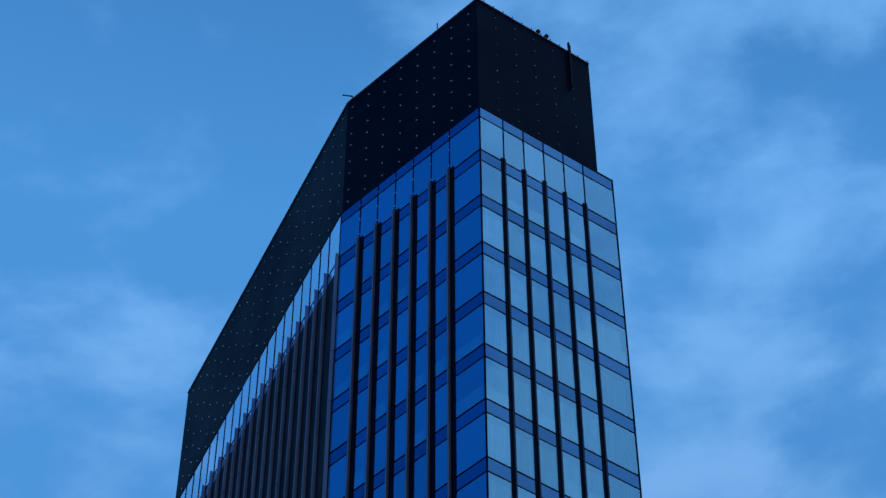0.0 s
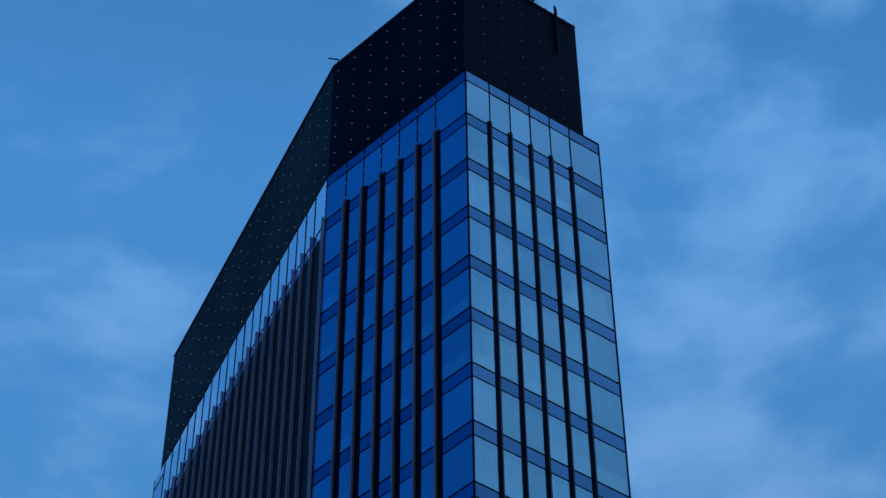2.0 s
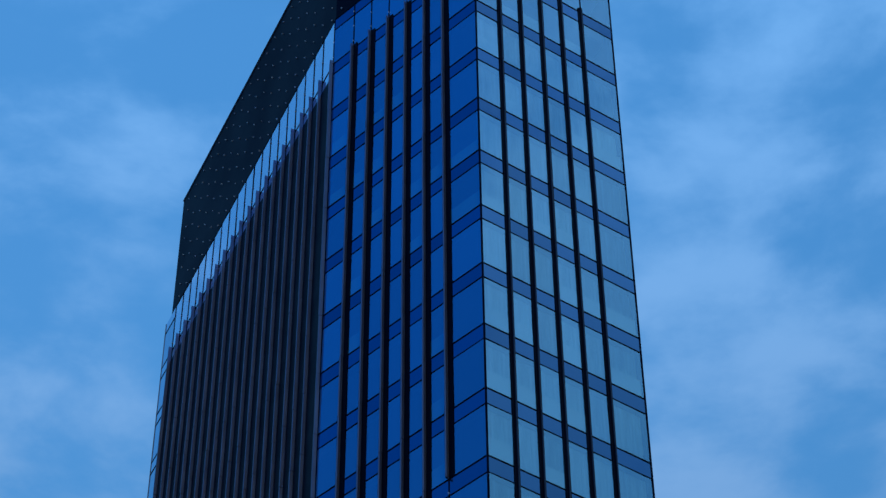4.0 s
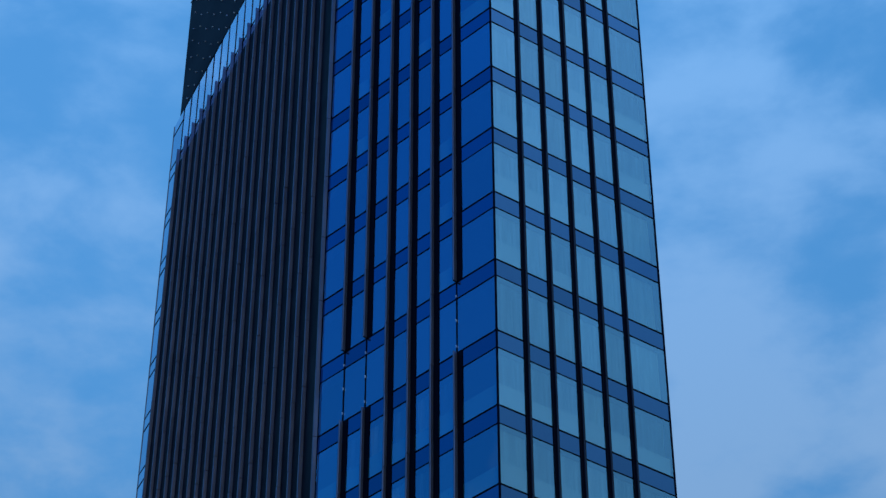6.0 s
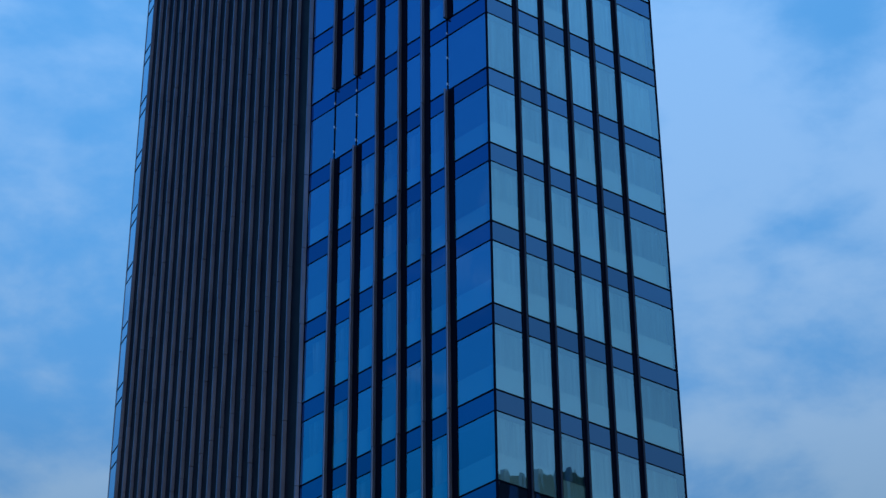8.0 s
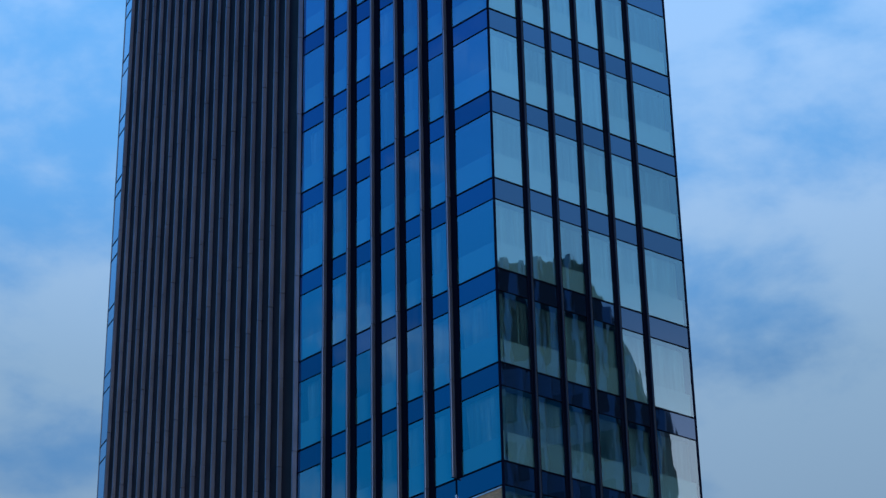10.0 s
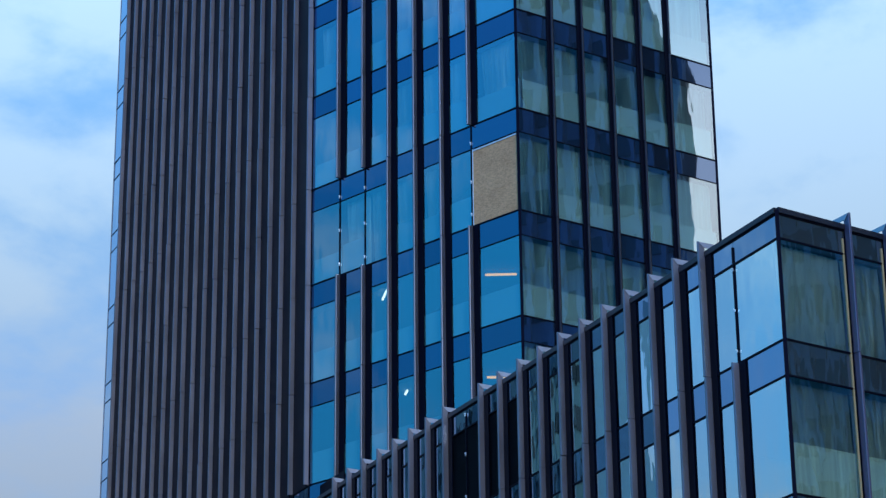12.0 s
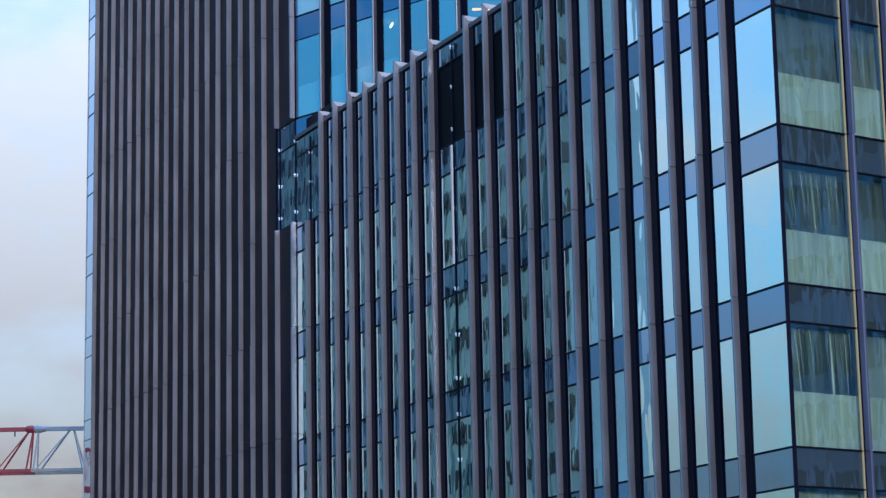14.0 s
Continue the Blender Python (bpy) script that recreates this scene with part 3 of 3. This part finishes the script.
core = [p + (mid_in - p).normalized() * 5.5 for p in (C, R, BACK_R, LLI, L)]
bm = bmesh.new()
prism(bm, core, 0.0, lev(TOP))
part("core_wall", bm, CORE, tower)
bm = bmesh.new()
prism(bm, [BACK_R, LLI + Vector((0.1, 0)), LLI + Vector((0.4, -0.3)), BACK_R + Vector((-0.3, -0.3))], 0.0, lev(TOP))
prism(bm, [R, BACK_R, BACK_R + Vector((-0.3, 0)), R + Vector((-0.3, 0.1))], 0.0, lev(TOP))
part("rear_wall", bm, DARK, tower)


# ---------------------------------------------------------------- crown
def crown():
    z0, z1 = lev(TOP) + 0.02, lev(29.42)
    re = RIGHT.at(8.12)
    lend = LONG.at(15.253 * H - 0.85)
    loop = [C.copy(), re, re + (BACK_R - R) * 0.95, lend + Vector((1.0, 1.0)), lend, L.copy()]
    cen = sum(loop, Vector((0, 0))) / len(loop)
    loop = [p + (cen - p).normalized() * 0.05 for p in loop]
    for i, p in enumerate(loop):
        q = loop[(i + 1) % len(loop)]
        d = (q - p).normalized()
        inn = Vector((-d.y, d.x))
        bm = bmesh.new()
        prism(bm, [p, q, q + inn * 0.25, p + inn * 0.25], z0, z1 - 0.004 * i)
        part("crown_wall", bm, CROWN, tower, "black sheet-metal crown wall")
    bm = bmesh.new()
    prism(bm, [p + (cen - p).normalized() * 0.5 for p in loop], z1 - 1.2, z1 - 1.0)
    part("roof", bm, ROOF, tower)
    for face, a, b in ((MID, 0.7, MID.length), (RIGHT, 1.3, 8.0)):
        studs(face, a, b, z0, z1, 0.034 if face is RIGHT else 0.066)
    studs(LONG, 8.198 * H + 0.6, 15.253 * H - 1.0, z0, z1)
    # thin pale edge of the roof sheet
    for face, a, b in ((MID, 0, MID.length), (RIGHT, 0, 8.12), (LONG, 8.198 * H, 15.253 * H - 0.85)):
        bm = bmesh.new()
        box(bm, face.m((a + b) / 2, 0.0, z1 + 0.02), b - a, 0.10, 0.04)
        part("crown_coping", bm, STUD, tower)
    s = 0.5
    while s < 8.0:
        bm = bmesh.new()
        box(bm, RIGHT.m(s, 0.0, z1 + 0.12), 0.05, 0.05, 0.2)
        part("roof_stud", bm, DARK, tower)
        s += 0.68
    for s in (4.35, 4.95):
        bm = bmesh.new()
        box(bm, RIGHT.m(s, 0.05, z1 + 0.18), 0.2, 0.2, 0.2)
        part("roof_clamp", bm, DARK, tower)
    bm = bmesh.new()
    box(bm, RIGHT.m(6.6, 0.08, z1 - 1.55), 0.14, 0.14, 4.1)
    top = [v for v in bm.verts if v.co.z > z1]
    for v in top:
        v.co.z += 0.35 if v.co.x < top[0].co.x + 0.01 else 0.0
    part("blade_bracket", bm, DARK, tower)
    bm = bmesh.new()
    bar(bm, (*MID.at(3.3, -0.1), z1), (*MID.at(3.3, -0.1), z1 + 0.95), 0.06)
    part("roof_rod", bm, DARK, tower)
    bm = bmesh.new()
    p = MID.at(10.3, 0.0)
    bar(bm, (p.x, p.y, z1 + 0.3), (p.x - 0.6, p.y - 0.1, z1 + 0.3), 0.06)
    bar(bm, (p.x, p.y, z1 - 0.1), (p.x, p.y, z1 + 0.33), 0.06)
    part("roof_rod", bm, DARK, tower)


def studs(face, a, b, z0, z1, size=0.06):
    """The square grid of bright fixings on the crown."""
    bm = bmesh.new()
    s = a
    while s < b - 0.15:
        z = z0 + 0.6
        row = 0
        while z < z1 - 0.3:
            box(bm, face.m(s + rnd.uniform(-0.02, 0.02), 0.02, z + rnd.uniform(-0.03, 0.03)), size, 0.07, size)
            z += (1.12, 1.52)[row % 2]
            row += 1
        s += 1.36
    tagged(part("fixing_studs", bm, STUD, tower, "grid of small pale fixings"), kind="stuff")


crown()

# ---------------------------------------------------------------- long side: tower part
s_fins = [3.42 + MOD * k for k in range(-1, 42)]
L_S = 8.198 * H
tower_s = [L_S + 0.06] + [END - 1.316 * k for k in range(18, -1, -1)]
bays = [8.198 * H] + tower_s + [15.253 * H]
far_glass, far_span = bmesh.new(), bmesh.new()
for n, k in enumerate(tower_lines):
    for s0, s1 in zip(bays, bays[1:]):
        near = n >= 15 or n == 0 or s0 > END - 0.1
        if n == 0 and s0 < END - 0.1:       # the top storey is clear from floor to parapet
            window(LONG, tower, s0, s1, lev(k - 1), lev(k), PARAPET_GLASS)
            continue
        if s0 > END - 0.1:
            window(LONG, tower, s0, s1, lev(k - SPAN), lev(k), EDGE_GLASS)
        elif n == 1:
            window(LONG, tower, s0, s1, lev(k - SPAN), lev(k), PARAPET_GLASS)
        else:
            spandrel(LONG, tower, s0, s1, lev(k - SPAN), lev(k), None if near else far_span)
        bare = s0 < L_S + 2.6 and abs(k - 5.674) < 0.1
        window(LONG, tower, s0, s1, lev(k - 1), lev(k - SPAN), EDGE_GLASS if s0 > END - 0.1 else SPANDREL_WING if bare else GLASS, None if near else far_glass)
low_lines = storey_lines(TOP - len(tower_lines), -0.3)
for k in low_lines:
    for s0, s1 in zip(bays, bays[1:]):
        if s0 > END - 0.1:
            window(LONG, tower, s0, s1, lev(k - SPAN), lev(k), EDGE_GLASS)
            window(LONG, tower, s0, s1, max(lev(k - 1), 0.02), lev(k - SPAN), EDGE_GLASS)
            continue
        spandrel(LONG, tower, s0, s1, lev(k - SPAN), lev(k), far_span)
        window(LONG, tower, s0, s1, max(lev(k - 1), 0.02), lev(k - SPAN), GLASS, far_glass)
part("window_rest", far_glass, GLASS, tower)["kind"] = "stuff"
part("spandrel_rest", far_span, SPANDREL, tower)["kind"] = "stuff"
all_lines = tower_lines + low_lines
transoms(LONG, tower, [lev(k) for k in all_lines] + [lev(k - SPAN) for k in all_lines[1:]], 8.198 * H, END + 0.1)
transoms(LONG, tower, [lev(k) for k in all_lines[1:]] + [lev(k - SPAN) for k in all_lines], END + 0.1, 15.253 * H, 0.03, GREY)
mullion(LONG, tower, 15.253 * H + 0.01, 0.02, lev(TOP), 0.02, GREY)
j_all = [lev(k) for k in all_lines]
for i, s in enumerate(tower_s):
    post = mullion(LONG, tower, s, 0.02, lev(TOP), 0.03)
    gaps = [(lev(4.674), lev(5.674))] if i in (0, 1) else []
    fin(LONG, tower, s, 0.02, lev(TOP - 0.93), j_all, gaps, base=(-0.98 if i > 1 else -1.40 if i else -0.05, 0.05), post=post, base_shade_top=lev(TOP - 1 - SPAN))
    brackets(LONG, post, s, lev(TOP - 0.93), lev(TOP), 0.6)
for k in low_lines:
    bm = bmesh.new()
    prism(bm, inset, max(lev(k - SPAN) + 0.05, 0.02), lev(k) - 0.1)
    part("floor_slab", bm, SLAB, tower)

# ---------------------------------------------------------------- wing
wing_lines = storey_lines(WING0 + 1, -0.2)


def fin_cap(face, s, top, side):
    """Bright folded tray behind a fin's tip, in two lapped sheets."""
    m = face.m(s, 0, 0)
    t = FIN_T / 2
    for q, (z_in, shift) in enumerate(((0.0, 0.0), (0.09, 0.012))):
        bm = bmesh.new()
        zb = top - 0.18
        shape = ((FIN_D - 0.01 - z_in * 1.1, top - 0.03 - z_in), (-0.40 + z_in, top - 0.06 - z_in), (-0.20, zb), (0.10, zb))
        lo = [bm.verts.new(m @ Vector((side * (t + 0.004 - shift), y, z))) for y, z in shape]
        hi = [bm.verts.new(m @ Vector((side * (t + 0.012 - shift), y, z))) for y, z in shape]
        bm.faces.new(lo), bm.faces.new(hi[::-1])
        for k in range(4):
            bm.faces.new((lo[k], hi[k], hi[(k + 1) % 4], lo[(k + 1) % 4]))
        bmesh.ops.recalc_face_normals(bm, faces=bm.faces[:])
        part("fin_cap", bm, CAP, wing, "bright folded metal fin cap")


WTOP = WING0 + 0.80
wing_s = [s for s in s_fins if s < L_S - 0.2]
wbays = [0.0] + wing_s + [8.198 * H]
LOUVRED = [i for i, s in enumerate(wbays[:-1]) if 13.2 < s < 19.2]
NO_FIN = 18.12
wzs = []
for n, k in enumerate(wing_lines):
    z_hi = lev(k) if n else lev(WTOP) + 0.18
    z_lo = lev(k - SPAN) if n else lev(WTOP - 0.12)
    wzs += [z_hi, z_lo]
    for b, (s0, s1) in enumerate(zip(wbays, wbays[1:])):
        spandrel(LONG, wing, s0, s1, z_lo, z_hi)
        if n == 0 and b in LOUVRED:
            bm = bmesh.new()
            z = lev(k - 1) + 0.06
            while z < z_lo - 0.05:
                box(bm, LONG.m((s0 + s1) / 2, 0.0, z) @ pose(0, 0, 0, 35), s1 - s0 - 0.04, 0.05, 0.008)
                z += 0.055
            box(bm, LONG.m((s0 + s1) / 2, -0.1, (z_lo + lev(k - 1)) / 2), s1 - s0 - 0.02, 0.02, z_lo - lev(k - 1))
            part("louvre", bm, LOUVRE, wing, "black louvred panel")
            continue
        window(LONG, wing, s0, s1, max(lev(k - 1), 0.02), z_lo, SPANDREL_WING if n == 0 and s0 > 19.0 else GLASS_WING)
transoms(LONG, wing, wzs, 0.0, 8.198 * H)
wj = [lev(k) for k in wing_lines[1:]]
for i, s in enumerate(wing_s):
    post = mullion(LONG, wing, s, 0.02, lev(WTOP))
    top = lev(WTOP) + 0.62
    gaps = []
    if i in (0, len(wing_s) - 1):
        top = lev(WING0)
    if abs(s - NO_FIN) < 0.6:
        for g in range(len(wing_lines)):
            gaps.append((lev(WING0 - g), lev(WING0 + 1 - g)))
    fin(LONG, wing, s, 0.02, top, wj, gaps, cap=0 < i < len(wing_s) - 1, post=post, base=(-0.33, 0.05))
    if i in (0, len(wing_s) - 1):
        brackets(LONG, post, s, lev(WING0), lev(WTOP), 0.55)
        continue
    if gaps:
        bm = bmesh.new()
        bar(bm, (*LONG.at(s - 0.04, 0.09), lev(WING0 - 1)), (*LONG.at(s - 0.04, 0.09), lev(WING0) - 0.1), 0.05)
        bar(bm, (*LONG.at(s + 0.05, 0.09), lev(WING0 - 1)), (*LONG.at(s + 0.05, 0.09), lev(WING0) - 0.1), 0.03)
        part("bare_rail", bm, FIN, wing, "bare metal rail where a fin is missing")
        continue
    fin_cap(LONG, s, top, -1)

wr_cuts = [0.0] + [2.25 + MOD * i for i in range(10)] + [16.0]
for n, k in enumerate(wing_lines):
    z_hi = lev(k) if n else lev(WTOP) + 0.18
    z_lo = lev(k - SPAN) if n else lev(WTOP - 0.12)
    for s0, s1 in zip(wr_cuts, wr_cuts[1:]):
        spandrel(WRIGHT, wing, s0, s1, z_lo, z_hi)
        pane = window(WRIGHT, wing, s0, s1, max(lev(k - 1), 0.02), z_lo, GLASS_SIDE)
        if n:
            screen(WRIGHT, pane, s0, s1, max(lev(k - 1), 0.02), z_lo, 0.45)
        curtain(WRIGHT, pane, s0, s1, max(lev(k - 1), 0.02), z_lo)
transoms(WRIGHT, wing, wzs, 0.0, 16.0)
for s in wr_cuts[1:-1]:
    mullion(WRIGHT, wing, s, 0.02, lev(WTOP))
    fin(WRIGHT, wing, s, 0.02, lev(WTOP) + 0.62, wj, cap=True, base=(-0.05, 0.05))
    fin_cap(WRIGHT, s, lev(WTOP) + 0.62, 1)
    # yellow strip paints the fin's sunlit flank as reflected in the glass
    bm = bmesh.new()
    box(bm, WRIGHT.m(s - 0.11, 0.03, lev(WTOP) / 2), 0.05, 0.03, lev(WTOP) - 0.1)
    part("seal_strip", bm, GLINT, wing, "pale yellow painted reflection of a sunlit fin flank")
for face, ln in ((LONG, 8.198 * H), (WRIGHT, 16.0)):
    bm = bmesh.new()
    box(bm, face.m(ln / 2, -0.04, lev(WTOP) + 0.27), ln, 0.24, 0.14)
    # the coping shares the darkened fin sheet
    part("parapet_coping", bm, SHADED_FIN, wing)
bm = bmesh.new()
prism(bm, [(W.x - 0.045, W.y - 0.045), (W.x + 0.045, W.y - 0.045), (W.x + 0.045, W.y + 0.045), (W.x - 0.045, W.y + 0.045)], 0.02, lev(WTOP) + 0.28)
part("corner_post", bm, DARK, wing)
wplan = [W + Vector((0.0, 0.7)), WR_END + Vector((-0.2, 0.4)), WR_END + Vector((-12, 22)), R + Vector((0, -0.2)), C + Vector((0, -0.2)), L + Vector((0.4, -0.3))]
for k in wing_lines:
    if k > WTOP:
        continue
    bm = bmesh.new()
    prism(bm, wplan, max(lev(k - SPAN) + 0.05, 0.01), lev(k) - 0.1)
    part("floor_slab", bm, SLAB, wing)
bm = bmesh.new()
prism(bm, wplan, lev(WTOP) - 0.3, lev(WTOP) + 0.1)
part("roof", bm, ROOF, wing)
wcen = sum(wplan, Vector((0, 0))) / len(wplan)
bm = bmesh.new()
prism(bm, [p + (wcen - p) * 0.35 for p in wplan], 0.02, lev(WTOP) - 0.35)
part("core_wall", bm, CORE, wing)


# dark backing behind the panes whose fins are missing
bm = bmesh.new()
box(bm, LONG.m(L_S - 0.1, -0.2, lev(5.15)), 5.4, 0.04, H * 0.98)
part("back_panel", bm, DARK, wing)


# ---------------------------------------------------------------- lamps inside the tower
def tube_lamp(a, b, mat, label):
    t = thing("ceiling_lamp", Matrix.Translation((a + b) / 2), label, "lamp", "office ceiling lamps")
    d = (b - a) / 2
    bm = bmesh.new()
    bar(bm, -d, d, 0.065)
    part("tube", bm, mat, t)
    bm = bmesh.new()
    bar(bm, -d + Vector((0, 0, 0.075)), d + Vector((0, 0, 0.075)), 0.05)
    part("housing", bm, CAP, t)


def inside(s, back, n=19):
    p = MID.at(s) + Vector((-0.02, 1.0)) * back
    return Vector((p.x, p.y, lev(TOP - n - SPAN - 0.02)))


tube_lamp(inside(1.60, 2.68), inside(0.0, 3.78), WARM, "warm glowing linear lamp under an office ceiling")
tube_lamp(inside(1.60, 2.68, 20), inside(0.0, 3.78, 20), WARM, "warm glowing linear lamp under an office ceiling")
tube_lamp(inside(6.62, 0.60), inside(6.9, 1.5), WHITE, "white glowing linear lamp under an office ceiling")
tube_lamp(inside(5.60, 1.35, 20), inside(5.72, 1.7, 20), WHITE, "white glowing linear lamp under an office ceiling")


# ---------------------------------------------------------------- crane
def crane():
    D = 140.0
    zt, zb = 1.6 + D * math.tan(radians(7.375)), 1.6 + D * math.tan(radians(6.335))
    xn = -D * math.tan(radians(10.45))
    c = thing("tower_crane", pose(-62, D, 0), "red and white lattice tower crane standing behind the tower", "crane")
    off = Vector((-62, D, 0))
    hw = 0.7

    def seg(name, mat, pairs):
        for a, b, w in pairs:
            bm = bmesh.new()
            bar(bm, Vector(a) - off, Vector(b) - off, w)
            part(name, bm, mat, c)
    left, right = -64.0, -8.0
    seg("top_chord", RED, [((left, D, zt), (xn - 0.4, D, zt), 0.24)])
    seg("top_chord", GREY, [((xn + 0.6, D, zt), (right, D, zt - 0.1), 0.24)])
    for sy in (-hw, hw):
        seg("bottom_chord", RED, [((left, D + sy, zb), (xn, D + sy, zb), 0.20)])
        seg("bottom_chord", CREAM, [((xn, D + sy, zb), (right, D + sy, zb), 0.20)])
    def sleeve(mat, rings):
        """Round cast joint: eight-sided rings (x, radius) along the chord."""
        bm, prev = bmesh.new(), None
        for x, rad in rings:
            ring = [bm.verts.new(Vector((xn + x, D + rad * math.cos(q * math.pi / 4), zt + rad * math.sin(q * math.pi / 4))) - off) for q in range(8)]
            if prev:
                for q in range(8):
                    bm.faces.new((prev[q], prev[(q + 1) % 8], ring[(q + 1) % 8], ring[q]))
            else:
                bm.faces.new(ring)
            prev = ring
        bm.faces.new(prev[::-1])
        bmesh.ops.recalc_face_normals(bm, faces=bm.faces[:])
        part("joint_sleeve", bm, mat, c)
    sleeve(RED, ((-0.5, 0.14), (-0.38, 0.23), (-0.05, 0.23), (0.0, 0.17)))
    sleeve(GREY, ((0.002, 0.17), (0.08, 0.24), (0.4, 0.23), (0.75, 0.15), (0.85, 0.12)))
    for sy in (-hw, hw):
        seg("post", RED, [((xn - 0.02, D, zt), (xn - 0.32, D + sy, zb), 0.085)])
        seg("post", GREY, [((xn + 0.28, D, zt), (xn + 0.12, D + sy, zb), 0.085)])
        x = xn
        while x > left + 5:
            seg("lacing", RED, [((x - 0.2, D, zt), (x - 2.1, D + sy, zb), 0.08), ((x - 2.2, D + sy, zb), (x - 3.1, D, zt), 0.08)])
            x -= 3.0
        x = xn
        while x < right - 3.5:
            seg("lacing", GREY, [((x + 0.2, D + sy, zb), (x + 2.25, D, zt), 0.08), ((x + 2.4, D, zt), (x + 3.1, D + sy, zb), 0.08)])
            x += 3.0
    seg("cable_hook", DARK, [((xn - 1.15, D, zt - 0.1), (xn - 1.15, D, zt - 0.42), 0.07)])
    for dx in (-0.9, 0.9):
        for dy in (-0.9, 0.9):
            seg("mast_leg", RED, [((-62 + dx, D + dy, 0), (-62 + dx, D + dy, zt + 3), 0.25)])
    z = 0.0
    while z < zt:
        for dy in (-0.9, 0.9):
            seg("mast_lacing", RED, [((-62.9, D + dy, z), (-61.1, D + dy, z + 1.8), 0.12)])
        for dx in (-0.9, 0.9):
            seg("mast_lacing", RED, [((-62 + dx, D - 0.9, z), (-62 + dx, D + 0.9, z + 1.8), 0.12)])
        z += 1.8


crane()


# ---------------------------------------------------------------- neighbours, met only as reflections
def block(name, label, face, depth, storeys, sh, mat, bay, height=None, band=None, glass=None, share=0.6):
    """A neighbouring block: bays of wall between upright piers, rows of windows, an uneven roofline; band: the dark top storeys."""
    t = thing(name, Matrix.Translation((face.a.x, face.a.y, 0)), label, "building")
    T = Matrix.Translation(-Vector((face.a.x, face.a.y, 0)))
    height = height or (lambda f: storeys * sh)
    glass = glass or WIN_DARK
    n = int(face.length / bay)
    w = face.length / n
    for i in range(n):
        ha, hb = height(i / n), height((i + 1) / n)
        plan = [face.at(i * w, -0.4), face.at((i + 1) * w, -0.4), face.at((i + 1) * w, -depth), face.at(i * w, -depth)]
        cut = min(ha, hb) - band[1] if band else 0.0
        if band:
            bm = bmesh.new()
            prism(bm, plan, 0, cut)
            bm.transform(T)
            part("wall", bm, mat, t)
        bm = bmesh.new()
        prism(bm, plan, cut, cut + 1)
        for v in bm.verts:
            if v.co.z > cut + 0.5:
                f = (Vector((v.co.x, v.co.y)) - face.a).dot(face.u) / face.length
                v.co.z = height(min(max(f, 0.0), 1.0))
        bm.transform(T)
        part("attic" if band else "wall", bm, band[0] if band else mat, t)
        k = 0
        while (k + 1) * sh < (cut if band else min(ha, hb)):
            part("window", shared("block_window", glass, w - 0.5, sh * share, 0.06), glass, t, m=T @ face.m((i + 0.5) * w, -0.36, k * sh + sh * 0.55))
            k += 1
    for i in range(n + 1):
        h = height(i / n)
        bm = bmesh.new()
        box(bm, T @ face.m(i * w, -0.2, h / 2), 0.42, 0.6, h + 0.2)
        part("pier", bm, mat, t)
    return t


def hipped(f):
    """Roofline that falls gently, then steeply towards the far corner."""
    return 96.0 - 16.5 * f - 11.0 * max(0.0, (f - 0.90) / 0.10) ** 1.5


block("stone_tower_block", "grey stone tower block with dark attic and sloping roofline",
      Face((70, 10), (70, 62.5)), 4, 25, 3.6, ASHLAR, 1.5, height=hipped, band=(STONE, 8.0))
WIN_BLACK = coated_glass("neighbour_dark_glass", (0, 0, 0), (0.5, 0.6, 0.62), 0.02, 0.01, opaque=(0.008, 0.016, 0.02))
block("teal_office_block", "teal rendered office block with rows of dark windows",
      Face((-48, 101), (-71, 152.6), flip=True), 4, 16, 2.9, PALE, 3.4, glass=WIN_BLACK, share=0.42)
